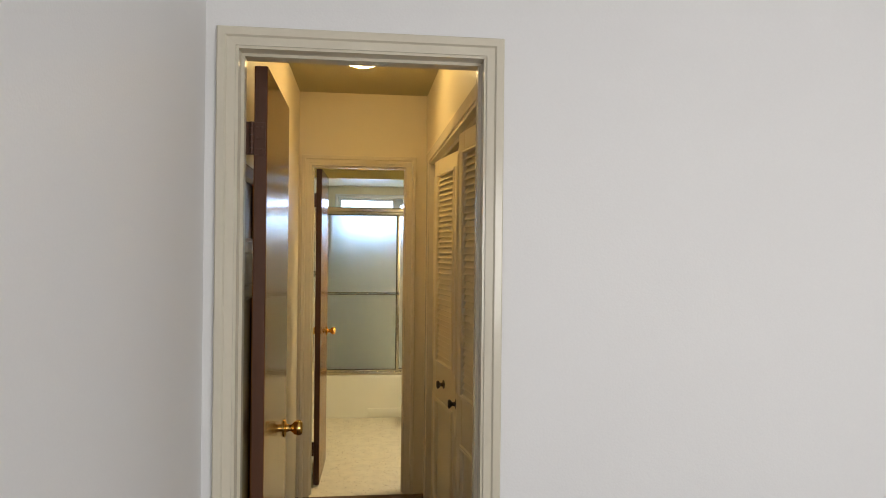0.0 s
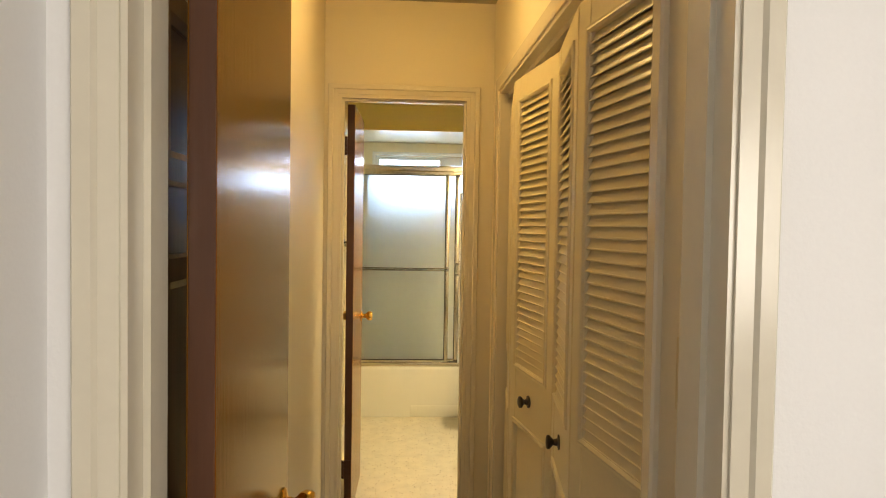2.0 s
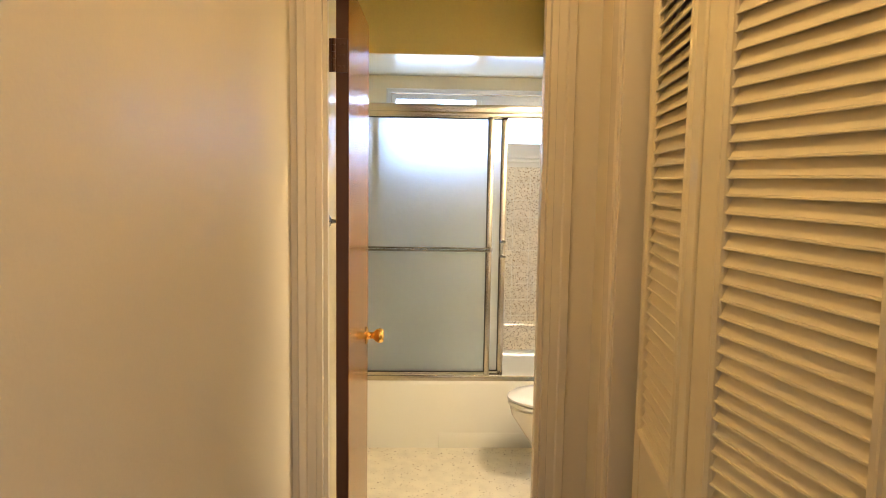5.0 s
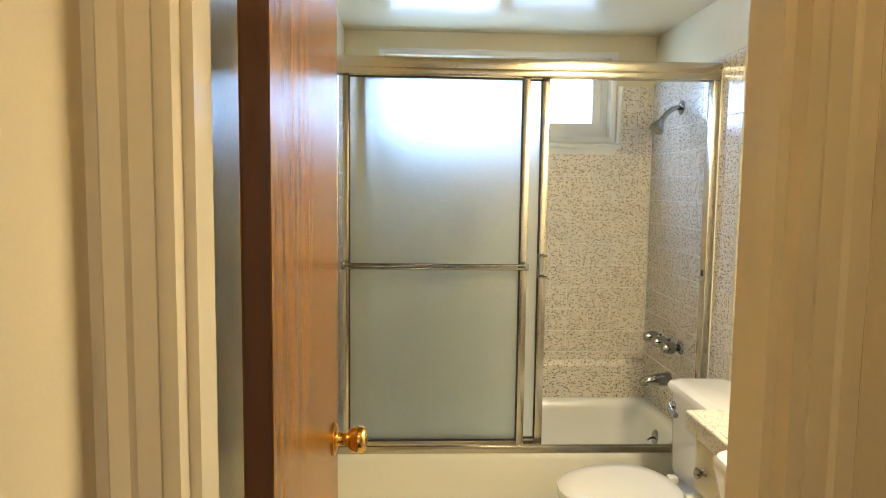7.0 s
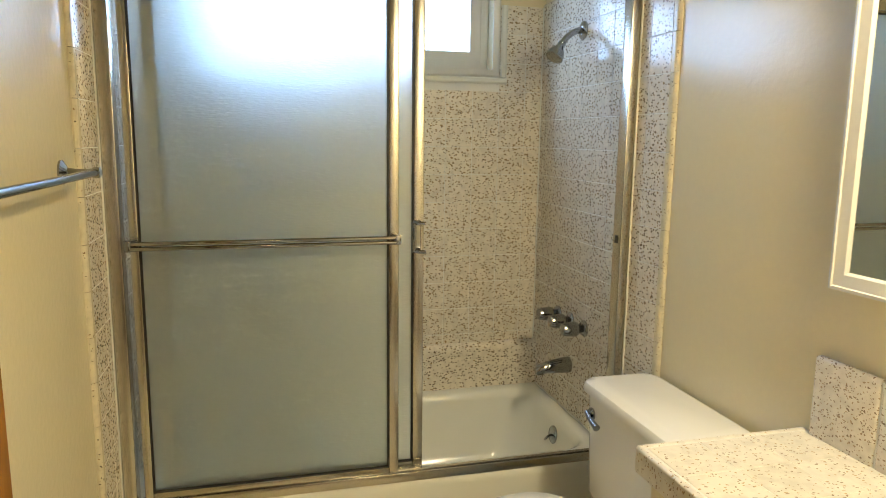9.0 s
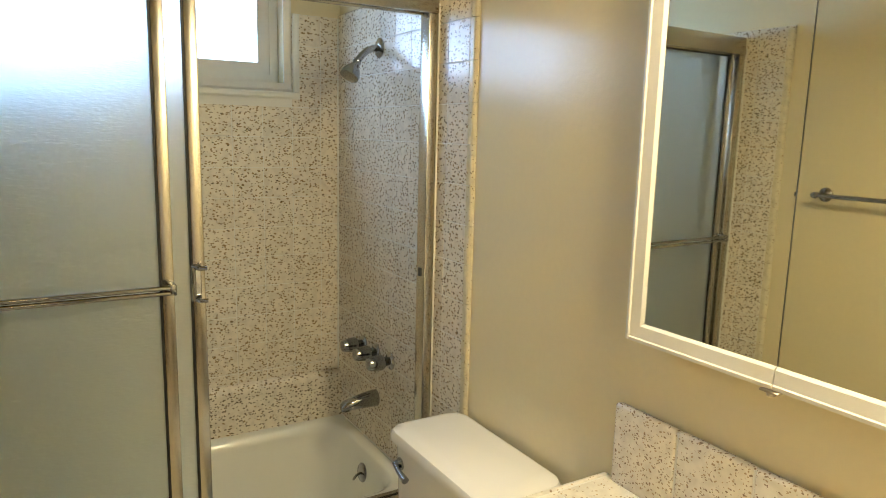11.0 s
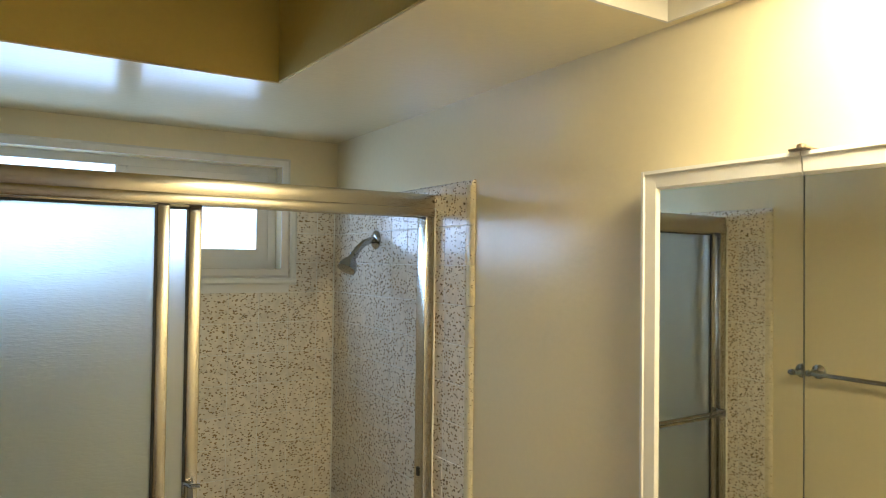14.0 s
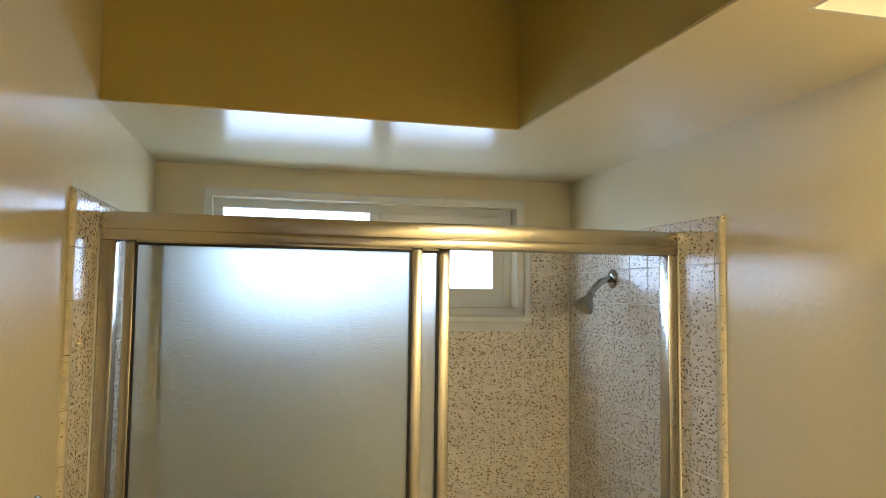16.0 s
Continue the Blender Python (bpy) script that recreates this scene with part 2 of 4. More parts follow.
M_DIFF = mat("mottled diffuser plastic", (0.62, 0.52, 0.36), 0.3, vary=0.2, grain=0.8, gscale=30, stain_scale=18)
M_VAN = mat("cream vanity paint", (0.72, 0.65, 0.48), 0.35, vary=0.03, grain=0.05)
M_IVORY = mat("ivory switch plastic", (0.62, 0.50, 0.26), 0.35, vary=0.01)
# near-black, painted in for the shade inside narrow openings
M_DARK = mat("near-black gap shade", (0.03, 0.025, 0.02), 0.8, vary=0.02)


# ---------- building helpers ----------
def bx(bm, x0, x1, y0, y1, z0, z1, b=0.0, seg=1):
    r = bmesh.ops.create_cube(bm, size=1.0)
    vs = r["verts"]
    for v in vs:
        v.co = Vector(((x0 + x1) / 2 + v.co.x * (x1 - x0), (y0 + y1) / 2 + v.co.y * (y1 - y0), (z0 + z1) / 2 + v.co.z * (z1 - z0)))
    if b:
        es = list({e for v in vs for e in v.link_edges})
        bmesh.ops.bevel(bm, geom=es, offset=b, segments=seg, affect="EDGES", profile=0.5)


def loft(bm, rings, cap0=True, cap1=True, closed=True):
    """Skins a stack of rings of equal length."""
    vs = [[bm.verts.new(p) for p in ring] for ring in rings]
    for a, c in zip(vs, vs[1:]):
        k = len(a)
        for i in range(k if closed else k - 1):
            bm.faces.new((a[i], a[(i + 1) % k], c[(i + 1) % k], c[i]))
    if cap0:
        bm.faces.new(vs[0][::-1])
    if cap1:
        bm.faces.new(vs[-1])


def basis(axis):
    w = Vector(axis).normalized()
    u = w.orthogonal().normalized()
    return u, w.cross(u), w


def lathe(bm, origin, axis, profile, seg=24):
    """profile: (distance along the axis, radius)."""
    u, v, w = basis(axis)
    o = Vector(origin)
    loft(bm, [[o + w * h + (u * math.cos(2 * math.pi * i / seg) + v * math.sin(2 * math.pi * i / seg)) * max(r, 1e-4) for i in range(seg)] for h, r in profile])


def tube(bm, pts, r, seg=12):
    pts = [Vector(p) for p in pts]
    rings = []
    for i, p in enumerate(pts):
        w = (pts[min(i + 1, len(pts) - 1)] - pts[max(i - 1, 0)]).normalized()
        up = Vector((0.13, 0.21, 0.97)) if abs(w.z) < 0.9 else Vector((1, 0.1, 0))
        u = w.cross(up).normalized()
        v = w.cross(u)
        rr = r[i] if isinstance(r, (list, tuple)) else r
        rings.append([p + (u * math.cos(2 * math.pi * k / seg) + v * math.sin(2 * math.pi * k / seg)) * rr for k in range(seg)])
    loft(bm, rings)


def round_rect(x0, x1, y0, y1, r, z, n=5):
    pts = []
    for cx, cy, a0 in ((x1 - r, y1 - r, 0), (x0 + r, y1 - r, 90), (x0 + r, y0 + r, 180), (x1 - r, y0 + r, 270)):
        for i in range(n + 1):
            a = radians(a0 + 90 * i / n)
            pts.append(Vector((cx + r * math.cos(a), cy + r * math.sin(a), z)))
    return pts


def frame_sweep(bm, profile, u0, u1, v0, v1, place, closed=False):
    """A mitred moulding round an opening u0..u1, v0..v1; profile: (outwards, proud); place maps (u, v, proud) to the world."""
    ring = []
    corners = [(u0, v0, -1, -1), (u0, v1, -1, 1), (u1, v1, 1, 1), (u1, v0, 1, -1)]
    for u, v, su, sv in corners:
        ring.append([place(u + su * w, v + (sv * w if (closed or sv > 0) else 0), d) for w, d in profile])
    if closed:
        ring.append(ring[0])
        vs = [[bm.verts.new(p) for p in r] for r in ring[:4]]
        vs.append(vs[0])
    else:
        vs = [[bm.verts.new(p) for p in r] for r in ring]
    k = len(profile)
    for a, c in zip(vs, vs[1:]):
        for i in range(k):
            bm.faces.new((a[i], a[(i + 1) % k], c[(i + 1) % k], c[i]))
    if not closed:
        bm.faces.new(vs[0][::-1])
        bm.faces.new(vs[-1])


def finish(bm, name, material, smooth=False):
    bmesh.ops.recalc_face_normals(bm, faces=bm.faces[:])
    me = bpy.data.meshes.new(name)
    bm.to_mesh(me)
    bm.free()
    me.materials.append(material)
    if smooth:
        for p in me.polygons:
            p.use_smooth = True
        me.set_sharp_from_angle(angle=radians(40))
    return me


def part(name, bm, material, parent, label="", smooth=True):
    ob = new(name, finish(bm, name, material, smooth))
    ob.parent = parent
    if parent is not None:
        ob.matrix_parent_inverse = Matrix.Translation(-parent.matrix_basis.translation) if parent.type == "EMPTY" else Matrix.Identity(4)
    if label:
        ob["label"] = label
    return ob


def thing(name, at, label, category, group="", kind=""):
    ob = new(name)
    ob.empty_display_size = 0.05
    ob.matrix_basis = Matrix.Translation(at)
    return tagged(ob, label, category, group, kind)


def solid(name, boxes, material, label, category, b=0.0, kind="structure"):
    bm = bmesh.new()
    for q in boxes:
        bx(bm, *q, b)
    ob = part(name, bm, material, None, smooth=False)
    return tagged(ob, label, category, kind=kind)


# ---------- plan ----------
BED_Y, HALL_Y0 = 2.72, 2.835         # bedroom wall, both faces
HX0, HX1, HZ = -1.464, -0.680, 2.482  # hall walls and ceiling
HALL_Y1, BATH_Y0 = 5.177, 5.290       # bathroom door wall, both faces
BX0, BX1, BATH_Y1 = -1.50, 0.0, 7.870  # bathroom walls
SOF = 2.155                           # dropped ceiling
WELL_X, WELL_Y = -0.478, 7.12         # edge of the raised ceiling
D1X0, D1X1, D1Z = -1.405, -0.751, 2.037
D2X0, D2X1, D2Z = -1.403, -0.790, 2.050
CY0, CY1, CZ = 3.15, 4.985, 2.045      # closet opening
WX0, WX1, WZ0, WZ1 = -1.316, -0.218, 1.672, 2.047  # bathroom window opening
TUB_Y = 7.125
TILE_Y, TILE_Z = 6.955, 1.914

# bedroom shell
solid("wall_bedroom_door", [(-1.60, D1X0, BED_Y, HALL_Y0, 0, 2.6), (D1X1, 2.6, BED_Y, HALL_Y0, 0, 2.6), (D1X0, D1X1, BED_Y, HALL_Y0, D1Z, 2.6)], M_BED, "white painted bedroom wall with a doorway", "wall")
solid("wall_bedroom_west", [(-1.60, -1.478, -2.0, BED_Y, 0, 2.6)], M_BED, "plain white painted bedroom wall", "wall")
solid("wall_bedroom_east", [(2.6, 2.72, -2.0, HALL_Y0, 0, 2.6)], M_BED, "plain white painted bedroom wall", "wall")
solid("wall_bedroom_south", [(-1.60, -0.05, -2.1, -2.0, 0, 2.6), (2.05, 2.72, -2.1, -2.0, 0, 2.6), (-0.05, 2.05, -2.1, -2.0, 0, 0.85), (-0.05, 2.05, -2.1, -2.0, 2.15, 2.6)], M_BED, "white painted bedroom wall with a window opening", "wall")
solid("ceiling_bedroom", [(-1.60, 2.72, -2.1, HALL_Y0, 2.6, 2.7)], M_BED, "plain white bedroom ceiling", "ceiling")
solid("floor_bedroom", [(-1.60, 2.72, -2.1, 2.77, -0.1, 0.0)], M_CARPET, "brown carpeted bedroom floor", "floor")

# hall shell
solid("wall_hall_west", [(HX0 - 0.08, HX0, HALL_Y0, HALL_Y1, 0, HZ)], M_HALL, "cream painted hall wall", "wall")
solid("wall_hall_east", [(HX1, HX1 + 0.12, HALL_Y0, CY0, 0, HZ), (HX1, HX1 + 0.12, CY1, HALL_Y1, 0, HZ), (HX1, HX1 + 0.12, CY0, CY1, CZ, HZ)], M_HALL, "cream painted hall wall above a closet", "wall")
solid("wall_bathroom_door", [(-1.62, D2X0, HALL_Y1, BATH_Y0, 0, 2.6), (D2X1, 0.1, HALL_Y1, BATH_Y0, 0, 2.6), (D2X0, D2X1, HALL_Y1, BATH_Y0, D2Z, 2.6)], M_HALL, "cream painted wall round the bathroom door", "wall")
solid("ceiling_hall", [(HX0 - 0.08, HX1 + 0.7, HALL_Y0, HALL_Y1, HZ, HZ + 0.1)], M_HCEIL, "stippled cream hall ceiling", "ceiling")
solid("floor_hall", [(HX0 - 0.08, HX1 + 0.7, 2.77, 5.17, -0.1, 0.0)], M_CARPET, "brown carpeted hall floor", "floor")
solid("wall_closet", [(HX1 + 0.62, HX1 + 0.70, HALL_Y0, HALL_Y1, 0, HZ), (HX1 + 0.12, HX1 + 0.62, 3.0, 3.06, 0, HZ)], M_HALL, "closet inner wall", "wall")

# bathroom shell
solid("wall_bathroom_west", [(BX0 - 0.12, BX0, BATH_Y0, BATH_Y1, 0, 2.6)], M_BATH, "cream semi-gloss bathroom wall", "wall")
CABY0, CABY1, CABZ0, CABZ1 = 5.385, 6.275, 1.165, 1.862
solid("wall_bathroom_east", [(BX1, BX1 + 0.12, BATH_Y0, BATH_Y1, 0, 2.6)], M_BATH, "cream semi-gloss bathroom wall", "wall")
solid("wall_bathroom_north", [(BX0 - 0.12, WX0, BATH_Y1, BATH_Y1 + 0.14, 0, 2.6), (WX1, BX1 + 0.12, BATH_Y1, BATH_Y1 + 0.14, 0, 2.6), (WX0, WX1, BATH_Y1, BATH_Y1 + 0.14, 0, WZ0), (WX0, WX1, BATH_Y1, BATH_Y1 + 0.14, WZ1, 2.6)], M_BATH, "cream bathroom wall with a high window", "wall")
LBX0, LBX1, LBY0, LBY1 = -0.322, -0.020, 5.40, 6.28
WELL_XS = -0.397                      # the edge's other end, over the door: it runs slightly askew
bm = bmesh.new()
bx(bm, BX0, BX1, WELL_Y, BATH_Y1, SOF, 2.5)
bx(bm, LBX1, BX1, BATH_Y0, WELL_Y, SOF, 2.5)
bx(bm, LBX0, LBX1, BATH_Y0, LBY0, SOF, 2.5)
bx(bm, LBX0, LBX1, LBY1, WELL_Y, SOF, 2.5)
loft(bm, [[Vector((WELL_X, WELL_Y, z)), Vector((WELL_XS, BATH_Y0, z)), Vector((LBX0, BATH_Y0, z)), Vector((LBX0, WELL_Y, z))] for z in (SOF, 2.5)])
tagged(part("ceiling_bathroom_dropped", bm, M_SOFFIT, None, smooth=False), "glossy cream dropped ceiling round a light box", "ceiling", kind="structure")
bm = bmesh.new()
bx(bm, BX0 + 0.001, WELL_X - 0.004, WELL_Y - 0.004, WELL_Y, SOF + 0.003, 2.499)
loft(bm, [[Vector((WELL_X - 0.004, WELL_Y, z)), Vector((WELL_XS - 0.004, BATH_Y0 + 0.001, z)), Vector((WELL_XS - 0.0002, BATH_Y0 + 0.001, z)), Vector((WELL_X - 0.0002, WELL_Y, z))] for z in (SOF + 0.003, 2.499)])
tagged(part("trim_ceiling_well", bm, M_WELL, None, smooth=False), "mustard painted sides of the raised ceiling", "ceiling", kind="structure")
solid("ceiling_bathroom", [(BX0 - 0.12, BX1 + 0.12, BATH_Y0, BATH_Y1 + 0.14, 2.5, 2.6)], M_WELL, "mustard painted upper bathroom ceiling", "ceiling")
solid("floor_bathroom", [(BX0, BX1, 5.17, BATH_Y1, -0.1, 0.0)], M_FLOOR, "flecked cream vinyl bathroom floor", "floor")


# ---------- door frames and doors ----------
def casing(name, x0, x1, z1, face, out, material, label, depth=0.016, w=0.046):
    prof = [(0.0, 0.0), (0.0, depth * 0.55), (w * 0.45, depth * 0.62), (w * 0.54, depth), (w - 0.003, depth), (w, depth * 0.8), (w, 0.0)]
    bm = bmesh.new()
    frame_sweep(bm, prof, x0, x1, 0.0, z1, lambda u, v, d: (u, face + out * d, v))
    return tagged(part(name, bm, material, None, smooth=False), label, "door casing", kind="structure")


def jamb(name, x0, x1, z1, y0, y1, stop_y, material, label, lip=0.004, t=0.018, st=0.011):
    bm = bmesh.new()
    frame_sweep(bm, [(0.004, 0), (0.004, 1), (-t, 1), (-t, 0)], x0, x1, 0.0, z1, lambda u, v, d: (u, y0 - lip + d * (y1 - y0 + 2 * lip), v))
    frame_sweep(bm, [(-t + 0.002, 0), (-t + 0.002, 1), (-t - st, 1), (-t - st, 0)], x0, x1, 0.0, z1, lambda u, v, d: (u, stop_y + d * 0.034, v))
    return tagged(part(name, bm, material, None, smooth=False), label, "door jamb", kind="structure")


casing("trim_bedroom_casing", D1X0 + 0.002, D1X1 - 0.002, D1Z - 0.002, BED_Y, -1, M_TRIMB, "glossy off-white door casing in the bedroom")
casing("trim_hall_casing", D1X0 + 0.002, D1X1 - 0.002, D1Z - 0.002, HALL_Y0, 1, M_TRIM, "cream gloss door casing in the hall")
jamb("trim_bedroom_jamb", D1X0, D1X1, D1Z, BED_Y, HALL_Y0, 2.760, M_TRIMB, "glossy off-white door jamb with a stop", t=0.009, st=0.008)
casing("trim_bathroom_casing", D2X0 + 0.002, D2X1 - 0.002, D2Z - 0.002, HALL_Y1, -1, M_TRIM, "cream gloss casing round the bathroom door")
casing("trim_bathroom_casing_inner", D2X0 + 0.002, D2X1 - 0.002, D2Z - 0.002, BATH_Y0, 1, M_TRIM, "cream gloss casing inside the bathroom")
jamb("trim_bathroom_jamb", D2X0, D2X1, D2Z, HALL_Y1, BATH_Y0, 5.20, M_TRIM, "cream gloss bathroom door jamb")


def swung_door(name, xf, y0, y1, z1, knob_z, label, turn=0.0, veneer=None):
    """A flush door standing open along y; xf: the face that looks into the passage (towards +x)."""
    root = thing(name, (xf - 0.017, y0, 0.0), label, "door", kind="structure")
    bm = bmesh.new()
    bx(bm, xf - 0.034, xf - 0.0005, y0 + 0.0015, y1 - 0.0015, 0.013, z1, 0.0015)
    part("door_core", bm, M_DOORE, root, "dark brown door edge", smooth=False)
    for xa, xb in ((xf - 0.0005, xf + 0.0004), (xf - 0.0352, xf - 0.034)):
        bm = bmesh.new()
        bx(bm, xa, xb, y0 + 0.0025, y1 - 0.0025, 0.0145, z1 - 0.001)
        part("veneer", bm, veneer or M_DOOR, root, smooth=False)
    for s, x in ((1, xf + 0.0012), (-1, xf - 0.0352)):
        bm = bmesh.new()
        lathe(bm, (x, y1 - 0.062, knob_z), (s, 0, 0), [(0, 0.031), (0.003, 0.031), (0.006, 0.027), (0.009, 0.014), (0.022, 0.0115), (0.027, 0.014), (0.034, 0.022), (0.045, 0.0265), (0.056, 0.0255), (0.062, 0.021), (0.064, 0.010), (0.062, 0.0)], 28)
        part("door_knob", bm, M_BRASS, root, "polished brass round door knob")
    bm = bmesh.new()
    bx(bm, xf - 0.030, xf - 0.006, y1 - 0.002, y1 + 0.0015, knob_z - 0.028, knob_z + 0.028, 0.001)
    bx(bm, xf - 0.023, xf - 0.013, y1, y1 + 0.008, knob_z - 0.008, knob_z + 0.008, 0.002)
    part("latch_plate", bm, M_BRASS, root, "brass latch plate")
    for hz in (0.20, z1 - 0.245):
        bm = bmesh.new()
        bx(bm, xf - 0.036, xf - 0.004, y0 - 0.002, y0 + 0.002, hz, hz + 0.09, 0.0006)
        bx(bm, xf - 0.066, xf - 0.038, y0 - 0.003, y0 - 0.0005, hz, hz + 0.09, 0.0006)
        for k in range(5):
            lathe(bm, (xf - 0.040, y0 - 0.006, hz + 0.018 * k), (0, 0, 1), [(0, 0.0055), (0.0172, 0.0055)], 12)
        for sx in (-0.014, -0.026):
            for sz in (0.015, 0.045, 0.075):
                lathe(bm, (xf + sx, y0 - 0.002, hz + sz), (0, -1, 0), [(0, 0.004), (0.0012, 0.003)], 8)
        part("hinge", bm, M_HINGE, root, "brown steel butt hinge")
    root.matrix_basis = root.matrix_basis @ pose(0, 0, 0, 0, 0, turn)
    return root


swung_door("door_1", -1.340, 2.842, 3.405, 2.018, 0.895, "honey-brown varnished flush door standing open in the hall")
swung_door("door_2", -1.334, 5.340, 5.890, 2.030, 0.940, "reddish-brown varnished flush door open into the bathroom", -1.6, M_DOOR2)


# ---------- closet with louvred bifold doors ----------
bm = bmesh.new()
prof = [(0.0, 0.0), (0.0, 0.009), (0.010, 0.012), (0.048, 0.014), (0.052, 0.009), (0.052, 0.0)]
frame_sweep(bm, prof, CY0, CY1, 0.0, CZ, lambda u, v, d: (HX1 - d, u, v))
tagged(part("trim_closet_casing", bm, M_TRIM, None, smooth=False), "cream gloss casing round the closet", "door casing", kind="structure")
bm = bmesh.new()
frame_sweep(bm, [(0.003, 0), (0.003, 1), (-0.015, 1), (-0.015, 0)], CY0, CY1, 0.0, CZ, lambda u, v, d: (HX1 - 0.003 + d * 0.126, u, v))
bx(bm, HX1 + 0.030, HX1 + 0.058, CY0 + 0.015, CY1 - 0.015, CZ - 0.035, CZ - 0.014)
tagged(part("trim_closet_jamb", bm, M_TRIM, None, smooth=False), "cream closet jamb with a sliding track", "door jamb", kind="structure")

PW, PT, PH, PST = 0.442, 0.030, 1.982, 0.070
LZ0, LZ1 = 0.958, 1.895


def bifold_panel(parent, m, knob):
    def put(name, b2, material, label="", smooth=False):
        b2.transform(m)
        return part(name, b2, material, parent, label, smooth)
    for xa in (0.002, PW - PST - 0.002):
        b2 = bmesh.new()
        bx(b2, xa, xa + PST, 0, PT + 0.0005, 0.015, PH, 0.004, 2)
        put("stile", b2, M_LOUV)
    for za, zb in ((0.015, 0.13), (0.745, LZ0), (LZ1, PH)):
        b2 = bmesh.new()
        bx(b2, PST, PW - PST, 0.001, PT - 0.001, za, zb)
        put("rail", b2, M_LOUV)
    b2 = bmesh.new()
    bx(b2, PST - 0.004, PW - PST + 0.004, 0.009, PT - 0.009, 0.125, 0.75)
    put("lower_panel", b2, M_LOUV)
    bead = [(-0.001, 0.0), (-0.001, 0.004), (0.004, 0.009), (0.010, 0.006), (0.015, 0.007), (0.018, 0.0)]
    for za, zb in ((LZ0, LZ1), (0.13, 0.745)):
        b2 = bmesh.new()
        frame_sweep(b2, bead, PST + 0.0, PW - PST - 0.0, za, zb, lambda u, v, d: (u, PT - 0.0015 + d, v), closed=True)
        put("moulding", b2, M_LOUV)
    if knob is not None:
        b2 = bmesh.new()
        lathe(b2, (knob, PT, 0.857), (0, 1, 0), [(0, 0.021), (0.003, 0.021), (0.005, 0.011), (0.016, 0.008), (0.022, 0.014), (0.027, 0.0195), (0.033, 0.0195), (0.036, 0.014), (0.0365, 0)], 20)
        put("closet_knob", b2, M_BRONZE, "round dark bronze knob", True)


SLAT_N = 36
SLAT_P = (LZ1 - LZ0) / SLAT_N
bm = bmesh.new()
_sl = PW / 2 - PST
_r = [(0.0112, 0.0152), (0.0136, 0.0164), (0.0156, 0.0152), (0.0268, -0.0094), (0.0294, -0.0106), (0.0298, -0.0130), (0.0280, -0.0142), (0.0240, -0.0108)]
loft(bm, [[Vector((s * _sl, y, z)) for y, z in _r] for s in (-1, 1)])
SLAT = finish(bm, "slat", M_LOUV)

ZIG = [(-0.622, 3.175), (-0.682, 3.612), (-0.625, 4.050), (-0.685, 4.490), (-0.622, 4.928)]


def seat_on(a, c):
    """The pose of a panel whose back lies from a to c, its face to the hall."""
    d = Vector((c[0] - a[0], c[1] - a[1], 0)).normalized()
    nrm = Vector((0, 0, 1)).cross(d)
    m = Matrix((d, nrm, Vector((0, 0, 1)))).transposed().to_4x4()
    m.translation = Vector((a[0], a[1], 0.0)) - nrm * PT * 0.5
    return m


CLOSET_PANELS = []
for k, (ia, ib) in enumerate(((0, 2), (2, 4))):
    a, mid, c = ZIG[ia], ZIG[ia + 1], ZIG[ib]
    root = thing("bifold_door", (mid[0], mid[1], 0.015), "cream louvred bifold closet door, slightly folded open", "closet door", "bifold closet doors")
    m1, m2 = seat_on(a, mid), seat_on(mid, c)
    bifold_panel(root, m1, None if k == 0 else PW * 0.5)
    bifold_panel(root, m2, PW * 0.5 if k == 0 else None)
    CLOSET_PANELS += [(root, m1), (root, m2)]

# light switch
root = thing("light_switch", (HX1, 2.986, 1.226), "ivory toggle light switch plate on the hall wall", "light switch")
bm = bmesh.new()
bx(bm, HX1 - 0.0075, HX1 + 0.002, 2.951, 3.021, 1.169, 1.283, 0.003, 2)
part("switch_plate", bm, M_IVORY, root)
# a solid dark patch gives the toggle's slot its shade
bm = bmesh.new()
bx(bm, HX1 - 0.008, HX1 - 0.004, 2.980, 2.992, 1.213, 1.239)
part("toggle_slot", bm, M_DARK, root, "near-black patch for the shaded toggle slot")
bm = bmesh.new()
loft(bm, [[Vector((HX1 - 0.006, 2.982, 1.223)), Vector((HX1 - 0.006, 2.990, 1.223)), Vector((HX1 - 0.006, 2.990, 1.235)), Vector((HX1 - 0.006, 2.982, 1.235))],
          [Vector((HX1 - 0.018, 2.983, 1.231)), Vector((HX1 - 0.018, 2.989, 1.231)), Vector((HX1 - 0.016, 2.989, 1.239)), Vector((HX1 - 0.016, 2.983, 1.239))]])
part("toggle", bm, M_IVORY, root)
for sz in (1.196, 1.256):
    bm = bmesh.new()
    lathe(bm, (HX1 - 0.006, 2.986, sz), (-1, 0, 0), [(0, 0.004), (0.001, 0.003)], 10)
    part("screw", bm, M_BRASS, root, "small brass screw")

# hall ceiling lamp
root = thing("ceiling_lamp", (-1.085, 4.22, HZ), "lit opal glass dome lamp on the hall ceiling", "ceiling lamp")
bm = bmesh.new()
lathe(bm, (-1.085, 4.22, HZ), (0, 0, -1), [(0, 0.085), (0.012, 0.085), (0.016, 0.075)], 32)
part("lamp_base", bm, M_BRASS, root, "brass lamp base")
bm = bmesh.new()
lathe(bm, (-1.085, 4.22, HZ - 0.012), (0, 0, -1), [(0, 0.095), (0.008, 0.104), (0.025, 0.104), (0.045, 0.094), (0.062, 0.072), (0.073, 0.042), (0.077, 0.0)], 36)
part("lamp_dome", bm, M_DOME, root, "lit opal glass dome")

